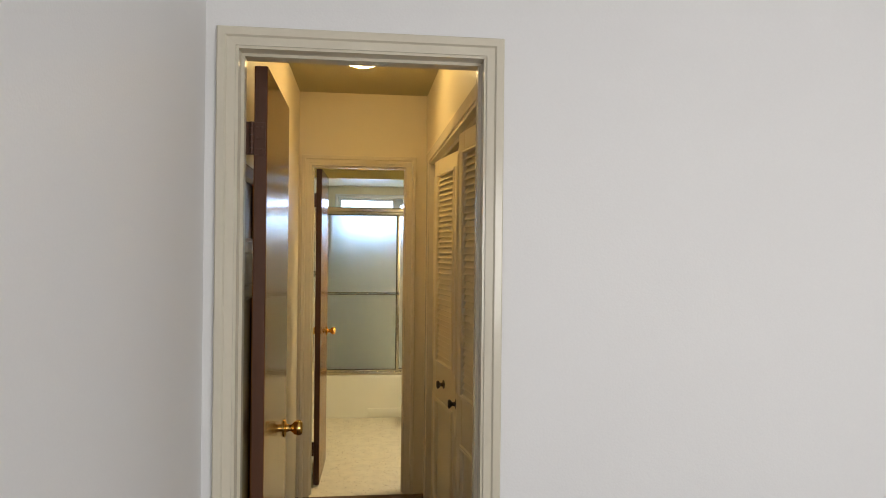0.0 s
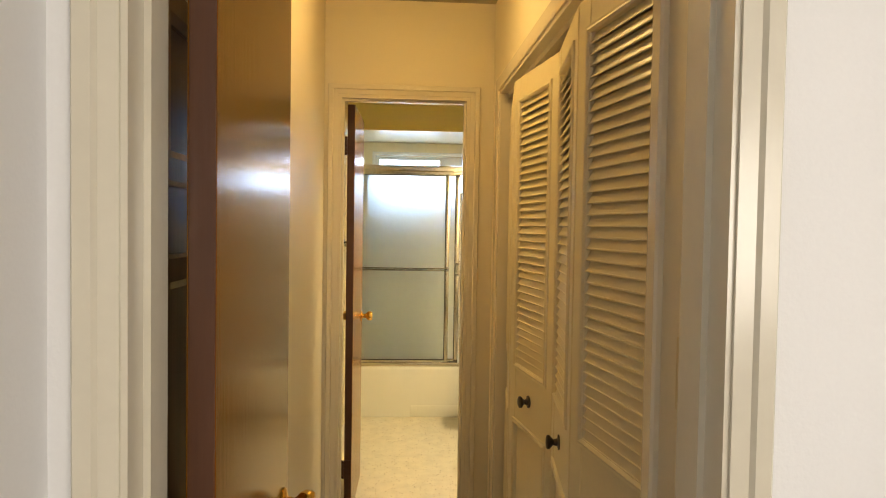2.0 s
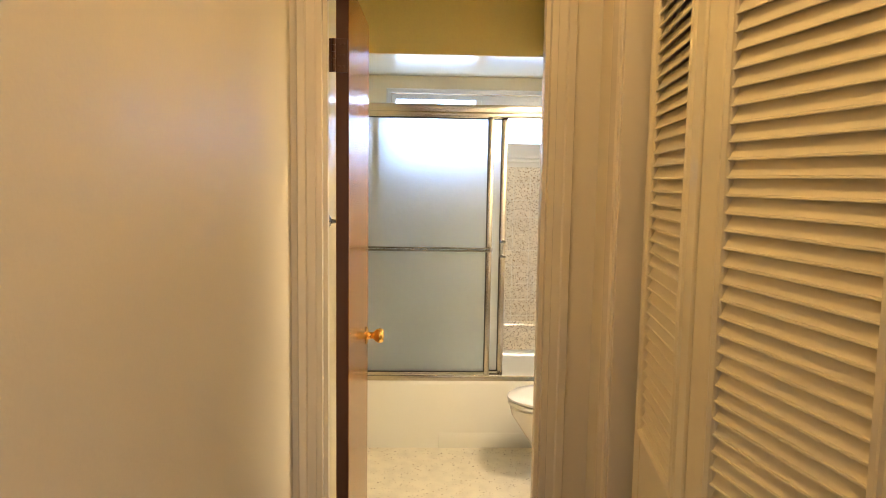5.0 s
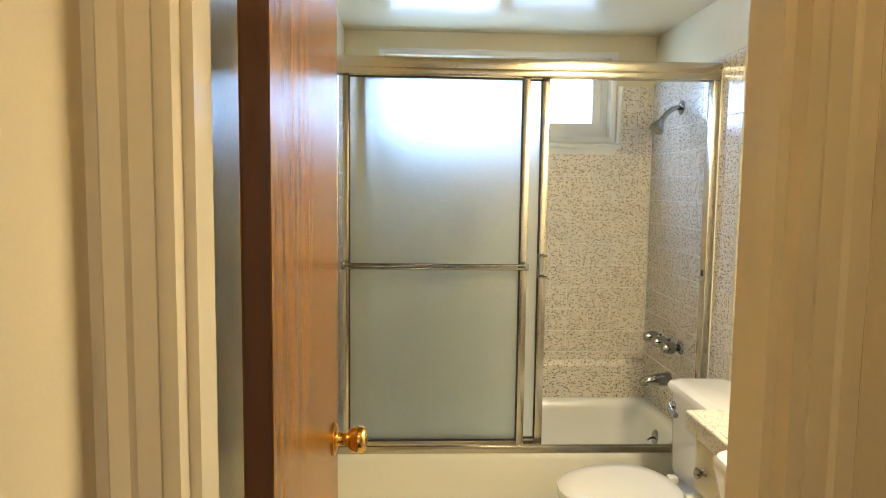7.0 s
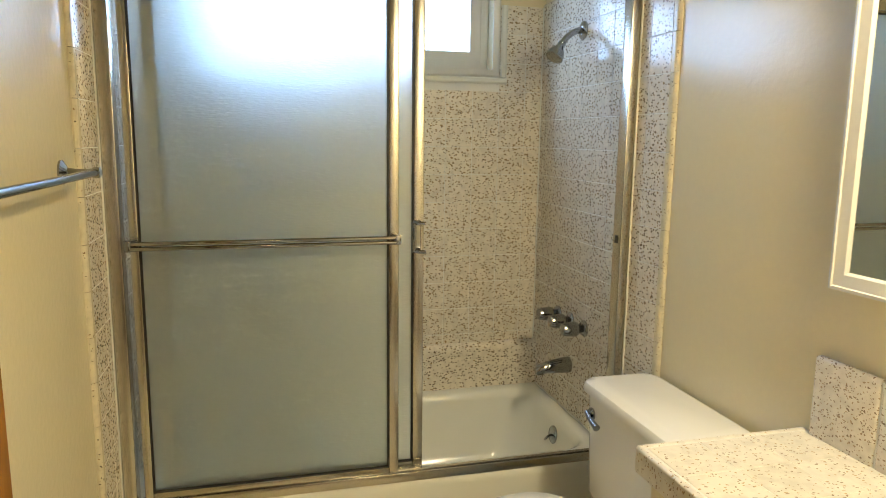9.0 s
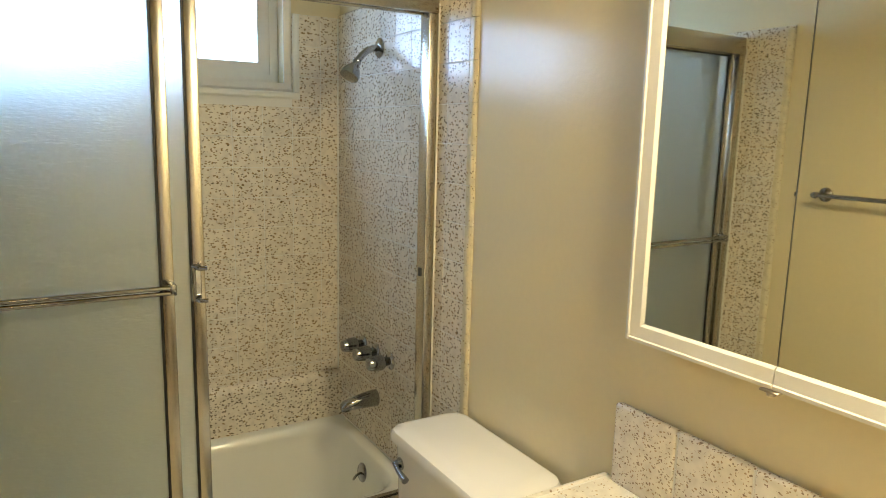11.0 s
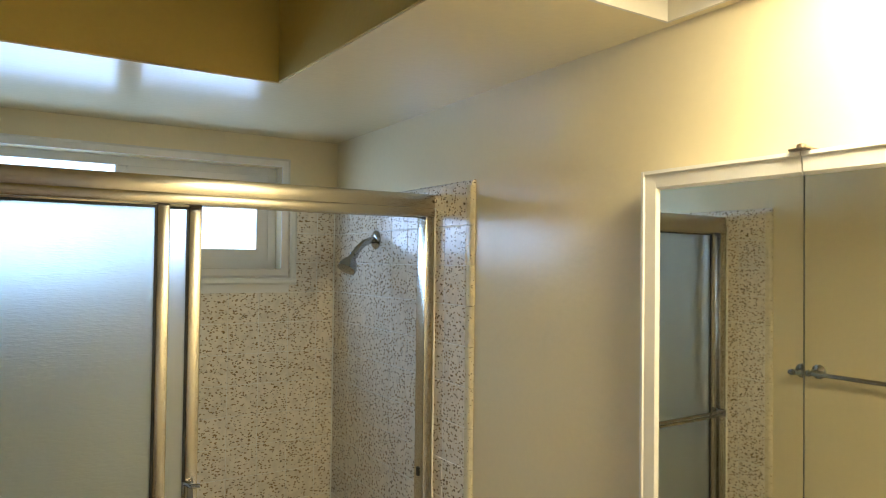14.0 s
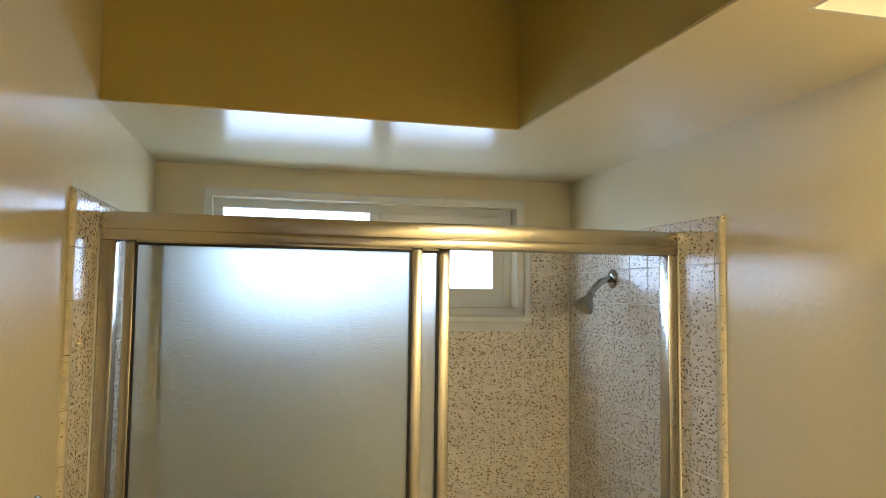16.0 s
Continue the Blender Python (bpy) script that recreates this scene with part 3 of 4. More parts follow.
# wood-framed panel on the hall wall behind the open door
root = thing("wall_cabinet", (HX0, 3.090, 1.0), "amber lamplight-toned wood cabinet door with a dark panel behind the hall door", "cabinet")
bm = bmesh.new()
bx(bm, HX0, HX0 + 0.012, 2.930, 3.370, 0.400, 1.790)
part("panel", bm, M_BROWNW, root, "brown stained wood panel, lightened for lamplight", smooth=False)
# more amber than the lower frame: lamplight from above, put into the wood colour
bm = bmesh.new()
frame_sweep(bm, [(0, 0), (0, 0.018), (0.012, 0.026), (0.045, 0.026), (0.050, 0.020), (0.050, 0)], 2.990, 3.310, 1.550, 1.730, lambda u, v, d: (HX0 + d, u, v), closed=True)
part("upper_frame", bm, M_PANELW, root, "amber wood frame, lamplight in its colour", smooth=False)
bm = bmesh.new()
frame_sweep(bm, [(0, 0), (0, 0.018), (0.012, 0.026), (0.045, 0.026), (0.050, 0.020), (0.050, 0)], 2.990, 3.310, 0.470, 1.350, lambda u, v, d: (HX0 + d, u, v), closed=True)
part("lower_frame", bm, M_BROWNW, root, smooth=False)


# ---------- bathroom window ----------
root = thing("window_1", (-0.765, BATH_Y1 + 0.05, WZ0), "white-framed sliding bathroom window with bright obscure glass", "window", kind="structure")
WY = BATH_Y1 + 0.062
bm = bmesh.new()
frame_sweep(bm, [(0, 0), (0, 0.055), (-0.030, 0.055), (-0.030, 0)], WX0, WX1, WZ0, WZ1, lambda u, v, d: (u, WY + d, v), closed=True)
part("window_frame", bm, M_TRIMW, root, smooth=False)
bm = bmesh.new()
bx(bm, -0.768, -0.730, WY + 0.002, WY + 0.05, WZ0 + 0.03, WZ1 - 0.03, 0.003)
part("mullion", bm, M_TRIMW, root, smooth=False)
bm = bmesh.new()
frame_sweep(bm, [(0, 0), (0, 0.03), (-0.042, 0.03), (-0.042, 0)], -0.730, WX1 - 0.03, WZ0 + 0.03, WZ1 - 0.03, lambda u, v, d: (u, WY + 0.004 + d, v), closed=True)
part("sash", bm, M_TRIMW, root, smooth=False)
for a, c, e in ((WX0 + 0.03, -0.768, 0.0), (-0.690, WX1 - 0.07, 0.04)):
    bm = bmesh.new()
    bx(bm, a, c, WY + 0.020, WY + 0.024, WZ0 + 0.03 + e, WZ1 - 0.03 - e)
    pane = part("pane", bm, M_CLEAR, root, "bright obscure glass pane", smooth=False)
    pane.visible_shadow = False
bm = bmesh.new()
frame_sweep(bm, [(0.0, 0.0), (0.0, 0.007), (0.022, 0.009), (0.030, 0.006), (0.030, 0.0)], WX0, WX1, WZ0, WZ1, lambda u, v, d: (u, BATH_Y1 - d, v), closed=True)
tagged(part("trim_window_casing", bm, M_TRIMW, None, smooth=False), "narrow white casing round the window", "window casing", kind="structure")


# ---------- bathtub ----------
root = thing("bathtub", (-0.75, 7.47, 0.0), "white enamel alcove bathtub with a plain apron", "bathtub")
TX0, TX1, TY0, TY1, TZ = BX0 + 0.002, BX1 - 0.002, TUB_Y, BATH_Y1 - 0.012, 0.388
bm = bmesh.new()
rr = round_rect
loft(bm, [rr(TX0, TX1, TY0 + 0.002, TY1, 0.01, 0.0), rr(TX0, TX1, TY0 + 0.002, TY1, 0.01, 0.035), rr(TX0, TX1, TY0 + 0.001, TY1, 0.01, 0.05), rr(TX0, TX1, TY0, TY1, 0.01, TZ - 0.03),
          rr(TX0, TX1, TY0, TY1, 0.012, TZ - 0.012), rr(TX0 + 0.003, TX1 - 0.003, TY0 + 0.005, TY1 - 0.003, 0.014, TZ - 0.003), rr(TX0 + 0.012, TX1 - 0.012, TY0 + 0.014, TY1 - 0.01, 0.02, TZ),
          rr(TX0 + 0.085, TX1 - 0.045, TY0 + 0.085, TY1 - 0.055, 0.09, TZ), rr(TX0 + 0.098, TX1 - 0.055, TY0 + 0.098, TY1 - 0.066, 0.10, TZ - 0.008), rr(TX0 + 0.115, TX1 - 0.066, TY0 + 0.108, TY1 - 0.075, 0.11, TZ - 0.04),
          rr(TX0 + 0.19, TX1 - 0.10, TY0 + 0.135, TY1 - 0.10, 0.12, 0.14), rr(TX0 + 0.25, TX1 - 0.15, TY0 + 0.19, TY1 - 0.15, 0.11, 0.085), rr(TX0 + 0.4, TX1 - 0.3, TY0 + 0.27, TY1 - 0.24, 0.08, 0.075)], cap0=False)
part("tub_shell", bm, M_TUB, root)
bm = bmesh.new()
bx(bm, TX0 + 0.49, TX1 - 0.02, TY0 - 0.0022, TY0 + 0.012, 0.0, 0.086, 0.002, 2)
part("apron_skirt", bm, M_TUB, root)
bm = bmesh.new()
lathe(bm, (-0.072, 7.483, 0.312), (-1, 0, 0.12), [(-0.01, 0.034), (0.004, 0.034), (0.008, 0.030), (0.010, 0.010), (0.010, 0)], 26)
tube(bm, [(-0.082, 7.483, 0.312), (-0.10, 7.475, 0.312), (-0.118, 7.46, 0.308)], 0.0045)
part("drain_lever", bm, M_CHROME, root, "chrome trip lever plate")

# ---------- sliding shower doors ----------
root = thing("shower_enclosure", (-0.75, 7.1600, TZ), "satin aluminium tub enclosure with two frosted glass doors slid aside", "shower door")
def bar(name, parent, label="", *boxes, b=0.003, material=None):
    b2 = bmesh.new()
    for q in boxes:
        bx(b2, *q, b, 2)
    return part(name, b2, material or M_ALU, parent, label)
JX0, JX1 = BX0 + 0.014, BX1 - 0.010
hd = bar("header", root, "", (JX0, JX1, 7.118, 7.172, 1.8545, 1.9005), b=0.005)
bar("front_lip", hd, "", (JX0 + 0.001, JX1 - 0.001, 7.114, 7.125, 1.8345, 1.8605), b=0.004)
bar("rear_lip", hd, "", (JX0 + 0.001, JX1 - 0.001, 7.163, 7.1735, 1.8345, 1.8605), b=0.004)
sl_track = bar("sill_track", root, "", (JX0, JX1, 7.126, 7.182, TZ - 0.003, TZ + 0.012), b=0.002)
bar("front_rib", sl_track, "", (JX0 + 0.001, JX1 - 0.001, 7.124, 7.130, TZ, TZ + 0.026), b=0.002)
bar("middle_rib", sl_track, "", (JX0 + 0.001, JX1 - 0.001, 7.152, 7.157, TZ, TZ + 0.020), b=0.002)
bar("wall_jamb", root, "", (JX0, JX0 + 0.034, 7.1200, 7.1700, TZ, 1.8565))
bar("wall_jamb", root, "", (JX1 - 0.032, JX1, 7.1200, 7.1700, TZ, 1.8565))


def glass_door(label, x0, x1, yc, sl, sr, z0=0.408, z1=1.8545):
    fr = bar("sliding_door", root, label, (x0, x0 + sl, yc - 0.011, yc + 0.011, z0, z1), b=0.003)
    bar("right_stile", fr, "", (x1 - sr, x1, yc - 0.011, yc + 0.011, z0, z1))
    bar("top_rail", fr, "", (x0 + sl, x1 - sr, yc - 0.010, yc + 0.010, z1 - 0.024, z1))
    bar("bottom_rail", fr, "", (x0 + sl, x1 - sr, yc - 0.010, yc + 0.010, z0, z0 + 0.026))
    b2 = bmesh.new()
    frame_sweep(b2, [(0.002, -0.0075), (0.002, 0.0075), (-0.005, 0.0075), (-0.005, -0.0075)], x0 + sl, x1 - sr, z0 + 0.026, z1 - 0.024, lambda u, v, e: (u, yc + e, v), closed=True)
    part("gasket", b2, M_RUB, fr, "black glazing gasket", smooth=False)
    b2 = bmesh.new()
    bx(b2, x0 + sl, x1 - sr, yc - 0.0025, yc + 0.0025, z0 + 0.026, z1 - 0.024)
    part("glass_panel", b2, M_FROST, fr, "frosted obscure glass panel", smooth=False)
    return fr


front = glass_door("front sliding door of frosted glass in aluminium", -1.4345, -0.732, 7.1415, 0.022, 0.028)
back = glass_door("rear sliding door of frosted glass in aluminium", -1.3835, -0.654, 7.1665, 0.026, 0.030)
bm = bmesh.new()
for dz in (-0.006, 0.007):
    tube(bm, [(-1.4405, 7.0920, 1.1235 + dz), (-0.735, 7.0920, 1.1235 + dz)], 0.0058)
for x in (-1.4335, -0.742):
    bx(bm, x - 0.009, x + 0.009, 7.0860, 7.1320, 1.1105, 1.1385, 0.004, 2)
part("towel_bar", bm, M_CHROME, front, "polished double towel bar")
bm = bmesh.new()
bx(bm, -0.690, -0.664, 7.1520, 7.1570, 1.0765, 1.1705, 0.002)
for z in (1.0825, 1.1645):
    tube(bm, [(-0.684, 7.1560, z), (-0.672, 7.1280, z), (-0.655, 7.1260, z)], 0.0055)
tube(bm, [(-0.684, 7.1450, 1.0825), (-0.684, 7.1450, 1.1645)], 0.0055)
part("pull_handle", bm, M_CHROME, back, "small chrome pull handle")
bar("bumper", root, "black rubber bumper", (JX1 - 0.036, JX1 - 0.030, 7.1400, 7.1520, 1.0885, 1.1135), b=0.001, material=M_RUB)

# ---------- shower fittings ----------
root = thing("shower_fitting", (-0.012, 7.5000, 1.7775), "chrome shower head on a bent arm", "shower")
bm = bmesh.new()
lathe(bm, (-0.011, 7.5000, 1.7775), (-1, 0, 0), [(0, 0.032), (0.004, 0.032), (0.010, 0.022), (0.012, 0.010)], 28)
part("flange", bm, M_CHROME, root)
bm = bmesh.new()
tube(bm, [(-0.012, 7.5000, 1.7775), (-0.035, 7.4980, 1.7755), (-0.062, 7.4920, 1.7645), (-0.084, 7.4860, 1.7465), (-0.100, 7.4800, 1.7285)], 0.0112, 14)
part("arm", bm, M_CHROME, root)
bm = bmesh.new()
lathe(bm, (-0.098, 7.4810, 1.7315), (-0.55, -0.22, -0.82), [(0, 0.012), (0.008, 0.015), (0.016, 0.012), (0.022, 0.014), (0.040, 0.026), (0.055, 0.031), (0.066, 0.031), (0.068, 0.026), (0.068, 0)], 28)
part("spray_head", bm, M_CHROME, root)
for ty in (7.3950, 7.5050, 7.6150):
    root = thing("shower_tap", (-0.012, ty, 0.7440), "chrome tub tap with a fluted handle", "tap", "tub taps")
    bm = bmesh.new()
    lathe(bm, (-0.011, ty, 0.7440), (-1, 0, 0), [(0, 0.030), (0.003, 0.030), (0.010, 0.024), (0.014, 0.015)], 26)
    part("flange", bm, M_CHROME, root)
    bm = bmesh.new()
    lathe(bm, (-0.022, ty, 0.7440), (-1, 0, 0), [(0, 0.014), (0.010, 0.016), (0.018, 0.024), (0.028, 0.0275), (0.062, 0.0235), (0.074, 0.020), (0.077, 0.014), (0.077, 0)], 20)
    part("handle", bm, M_CHROME, root, "fluted chrome handle")
root = thing("tub_spout", (-0.012, 7.5050, 0.5740), "chrome tub spout on the tiled wall", "spout")
bm = bmesh.new()
rings = []
for s, (h, w, dz) in zip((0.0, 0.02, 0.06, 0.10, 0.125, 0.135), ((0.030, 0.028, 0), (0.030, 0.027, 0), (0.026, 0.025, -0.002), (0.022, 0.023, -0.006), (0.019, 0.020, -0.012), (0.010, 0.012, -0.014))):
    rings.append([Vector((-0.011 - s, 7.5050 + w * math.cos(2 * math.pi * k / 20), 0.5740 + dz + h * math.sin(2 * math.pi * k / 20))) for k in range(20)])
loft(bm, rings)
lathe(bm, (-0.128, 7.5050, 0.5670), (0, 0, -1), [(0, 0.017), (0.020, 0.017), (0.020, 0.012)], 18)
part("spout_body", bm, M_CHROME, root)

# ---------- toilet ----------
root = thing("toilet", (-0.40, 6.712, 0.0), "white china toilet with a closed lid", "toilet")
bm = bmesh.new()
loft(bm, [rr(-0.215, -0.022, 6.517, 6.912, 0.035, 0.385), rr(-0.228, -0.020, 6.500, 6.927, 0.04, 0.42), rr(-0.232, -0.020, 6.494, 6.932, 0.04, 0.60), rr(-0.235, -0.020, 6.490, 6.936, 0.04, 0.705)])
part("tank", bm, M_CHINA, root)
bm = bmesh.new()
loft(bm, [rr(-0.238, -0.018, 6.486, 6.940, 0.04, 0.705), rr(-0.250, -0.016, 6.478, 6.948, 0.045, 0.713), rr(-0.250, -0.016, 6.478, 6.948, 0.045, 0.728), rr(-0.244, -0.020, 6.484, 6.942, 0.045, 0.738), rr(-0.225, -0.034, 6.502, 6.924, 0.05, 0.743)])
part("tank_lid", bm, M_CHINA, root)
bm = bmesh.new()
lathe(bm, (-0.233, 6.884, 0.655), (-1, 0, 0), [(0, 0.017), (0.006, 0.017), (0.010, 0.011), (0.016, 0.010)], 18)
tube(bm, [(-0.247, 6.890, 0.658), (-0.252, 6.862, 0.650), (-0.252, 6.822, 0.640)], [0.008, 0.007, 0.010])
part("flush_lever", bm, M_CHROME, root, "chrome flush lever")


def oval(cx, rx0, rx1, ry, z, n=36):
    """An egg: rx0 towards the front (-x), rx1 towards the back."""
    pts = []
    for i in range(n):
        a = 2 * math.pi * i / n
        c = math.cos(a)
        pts.append(Vector((cx + (rx1 if c > 0 else rx0) * c, 6.712 + ry * math.sin(a), z)))
    return pts


bm = bmesh.new()
loft(bm, [oval(-0.36, 0.17, 0.20, 0.105, 0.0), oval(-0.36, 0.165, 0.20, 0.10, 0.03), oval(-0.36, 0.15, 0.19, 0.09, 0.12), oval(-0.405, 0.19, 0.19, 0.13, 0.24), oval(-0.435, 0.225, 0.19, 0.172, 0.34), oval(-0.435, 0.235, 0.20, 0.182, 0.385), oval(-0.435, 0.230, 0.19, 0.176, 0.392)])
part("bowl", bm, M_CHINA, root)
bm = bmesh.new()
loft(bm, [oval(-0.435, 0.240, 0.150, 0.182, 0.394), oval(-0.435, 0.246, 0.156, 0.188, 0.400), oval(-0.435, 0.246, 0.156, 0.188, 0.410), oval(-0.435, 0.240, 0.150, 0.182, 0.416)])
part("seat", bm, M_CHINA, root)
bm = bmesh.new()
loft(bm, [oval(-0.435, 0.240, 0.150, 0.182, 0.418), oval(-0.435, 0.248, 0.158, 0.190, 0.424), oval(-0.435, 0.248, 0.158, 0.190, 0.434), oval(-0.435, 0.235, 0.148, 0.178, 0.442), oval(-0.435, 0.18, 0.11, 0.13, 0.446)])
part("lid", bm, M_CHINA, root)
bm = bmesh.new()
bx(bm, -0.300, -0.215, 6.612, 6.812, 0.385, 0.418, 0.008, 2)
for y in (6.637, 6.787):
    bx(bm, -0.285, -0.250, y - 0.018, y + 0.018, 0.415, 0.440, 0.008, 2)
part("seat_hinge", bm, M_CHINA, root, "white hinge block")

# ---------- vanity ----------
VX, VY0, VY1, VZ = -0.399, 5.38, 6.384, 0.808
root = thing("vanity_cabinet", (-0.18, 5.84, 0.0), "cream painted vanity cabinet with framed fronts", "vanity")
bm = bmesh.new()
bx(bm, VX + 0.035, -0.002, VY0 + 0.02, VY1 - 0.03, 0.09, VZ - 0.05)
bx(bm, VX + 0.085, -0.002, VY0 + 0.03, VY1 - 0.05, 0.0, 0.10)
part("carcass", bm, M_VAN, root, smooth=False)
for ya, yb, za, zb in ((6.160, 6.355, 0.595, 0.738), (6.160, 6.355, 0.12, 0.580), (5.78, 6.145, 0.12, 0.580), (5.42, 5.765, 0.12, 0.580)):
    bm = bmesh.new()
    bx(bm, VX + 0.018, VX + 0.036, ya, yb, za, zb, 0.004, 2)
    face = part("cabinet_front", bm, M_VAN, root)
    bm = bmesh.new()
    lathe(bm, (VX + 0.018, yb - 0.07 if zb - za < 0.3 else yb - 0.04, (za + zb) / 2 if zb - za < 0.3 else zb - 0.08), (-1, 0, 0), [(0, 0.010), (0.010, 0.006), (0.016, 0.012), (0.024, 0.016), (0.028, 0.012), (0.028, 0)], 18)
    part("knob", bm, M_CHROME, face, "small chrome knob")
root = thing("vanity_counter", (-0.2, 5.84, VZ - 0.05), "flecked tile counter with a rounded edge", "counter")
bm = bmesh.new()
bx(bm, VX + 0.004, -0.001, VY0, VY1 - 0.004, VZ - 0.05, VZ - 0.0010, 0.003)
part("counter_bed", bm, M_GROUT, root, smooth=False)
bm = bmesh.new()
bx(bm, VX - 0.004, VX + 0.012, VY0, VY1, VZ - 0.055, VZ + 0.001, 0.007, 3)
bx(bm, VX - 0.002, -0.001, VY1 - 0.014, VY1 + 0.004, VZ - 0.055, VZ + 0.001, 0.007, 3)
part("edge_tile", bm, M_TERRC, root)
root = thing("sink", (-0.28, 5.78, VZ), "white china sink standing proud of the counter", "sink")
bm = bmesh.new()
SX0, SX1, SY0, SY1 = -0.492, -0.085, 5.50, 6.045
loft(bm, [rr(SX0 + 0.03, SX1 - 0.01, SY0 + 0.02, SY1 - 0.02, 0.05, VZ - 0.16), rr(SX0 + 0.006, SX1, SY0 + 0.004, SY1 - 0.004, 0.05, VZ - 0.03), rr(SX0, SX1, SY0, SY1, 0.05, VZ - 0.005), rr(SX0, SX1, SY0, SY1, 0.05, VZ + 0.012), rr(SX0 + 0.006, SX1 - 0.006, SY0 + 0.006, SY1 - 0.006, 0.05, VZ + 0.021),
          rr(SX0 + 0.045, SX1 - 0.085, SY0 + 0.055, SY1 - 0.055, 0.10, VZ + 0.022), rr(SX0 + 0.055, SX1 - 0.095, SY0 + 0.065, SY1 - 0.065, 0.10, VZ + 0.012), rr(SX0 + 0.09, SX1 - 0.12, SY0 + 0.12, SY1 - 0.12, 0.09, VZ - 0.10), rr(SX0 + 0.14, SX1 - 0.16, SY0 + 0.19, SY1 - 0.19, 0.05, VZ - 0.115)])
part("basin", bm, M_CHINA, root)
root = thing("backsplash", (-0.012, 5.82, VZ), "flecked tile backsplash along the vanity wall", "backsplash")
y = 6.358
while y > VY0 + 0.03:
    bm = bmesh.new()
    bx(bm, -0.020, -0.001, max(VY0, y - 0.1575), y - 0.0015, VZ - 0.004, 0.977, 0.007, 3)
    part("splash_tile", bm, M_SPLASH, root)
    y -= 0.159
bm = bmesh.new()
bx(bm, -0.016, -0.0005, VY0, 6.350, VZ - 0.002, 0.972)
part("grout_bed", bm, M_GROUT, root, smooth=False)

# ---------- mirrored medicine cabinet ----------
root = thing("medicine_cabinet", (-0.02, 5.83, 1.14), "wide white-framed three-door mirror cabinet above the vanity", "mirror cabinet")
MY0, MY1, MZ0, MZ1 = 5.383, 6.319, 1.126, 1.879
splits = [MY0, 5.697, 6.013, MY1]
bm = bmesh.new()
bx(bm, -0.022, -0.001, MY0 + 0.01, MY1 - 0.01, MZ0 + 0.01, MZ1 - 0.01)
part("cabinet_body", bm, M_TRIMW, root, smooth=False)
# dark strip behind the split, in place of the shade between two doors
bm = bmesh.new()
bx(bm, -0.0235, -0.0215, splits[1] - 0.012, splits[1] + 0.012, MZ0 + 0.012, MZ1 - 0.012)
part("door_gap", bm, M_DARK, root, "near-black strip shading the gap between the doors", smooth=False)
for i, (a, c) in enumerate(zip(splits, splits[1:])):
    swing = Matrix.Translation((-0.027, splits[2] if i == 2 else splits[1], 0)) @ pose(0, 0, 0, 0, 0, (-0.8, 0.0, 0.9)[i]) @ Matrix.Translation((0.027, -(splits[2] if i == 2 else splits[1]), 0))
    a, c = a + (0.0022 if i == 1 else 0.0012), c - (0.0022 if i == 0 else 0.0012)
    la = 0.0 if i > 0 else 0.036
    lc = 0.0 if i < 2 else 0.036
    bm = bmesh.new()
    bx(bm, -0.030, -0.024, a + la, c - lc, MZ0 + 0.036, MZ1 - 0.036)
    bm.transform(swing)
    door = part("mirror_door", bm, M_MIRROR, root, "plain mirror door", smooth=False)
    prof = [(0.0, 0.0), (0.0, 0.006), (0.005, 0.012), (0.028, 0.0135), (0.030, 0.0165), (0.036, 0.016), (0.036, 0.0)]
    for za, s in ((MZ0 + 0.036, -1), (MZ1 - 0.036, 1)):
        bm = bmesh.new()
        loft(bm, [[Vector((-0.024 - d, y, za + s * w)) for w, d in prof] for y in (a, c)])
        bm.transform(swing)
        part("frame_rail", bm, M_TRIMW, door, smooth=False)
    for y, s, on in ((a + la, -1, la), (c - lc, 1, lc)):
        if on:
            bm = bmesh.new()
            loft(bm, [[Vector((-0.0245 - d, y + s * w, z)) for w, d in prof] for z in (MZ0 + 0.0015, MZ1 - 0.0015)])
            bm.transform(swing)
            part("frame_stile", bm, M_TRIMW, door, smooth=False)
for y in splits[1:3]:
    for z, s in ((MZ1, 1), (MZ0, -1)):
        bm = bmesh.new()
        bx(bm, -0.048, -0.012, y - 0.016, y + 0.016, z + (0.0005 if s > 0 else -0.0045), z + (0.0045 if s > 0 else -0.0005), 0.001)
        lathe(bm, (-0.038, y, z + s * 0.003), (0, 0, s), [(0, 0.008), (0.007, 0.007), (0.009, 0.003), (0.009, 0)], 14)
        part("pivot_clip", bm, M_NICKEL, root, "small dull nickel pivot clip")

# ---------- light box in the dropped ceiling ----------
root = thing("ceiling_light_box", ((LBX0 + LBX1) / 2, 5.8, SOF), "recessed light box with a mottled diffuser", "ceiling light")
bm = bmesh.new()
frame_sweep(bm, [(0.0005, 0), (0.0005, 1), (-0.006, 1), (-0.006, 0)], LBX0, LBX1, LBY0, LBY1, lambda u, v, d: (u, v, SOF - 0.001 + d * 0.20), closed=True)
part("box_wall", bm, M_TRIMW, root, smooth=False)
bm = bmesh.new()
bx(bm, LBX0 + 0.006, LBX1 - 0.006, LBY0 + 0.006, LBY1 - 0.006, SOF + 0.055, SOF + 0.060)
part("diffuser", bm, M_DIFF, root, "mottled amber diffuser sheet", smooth=False)

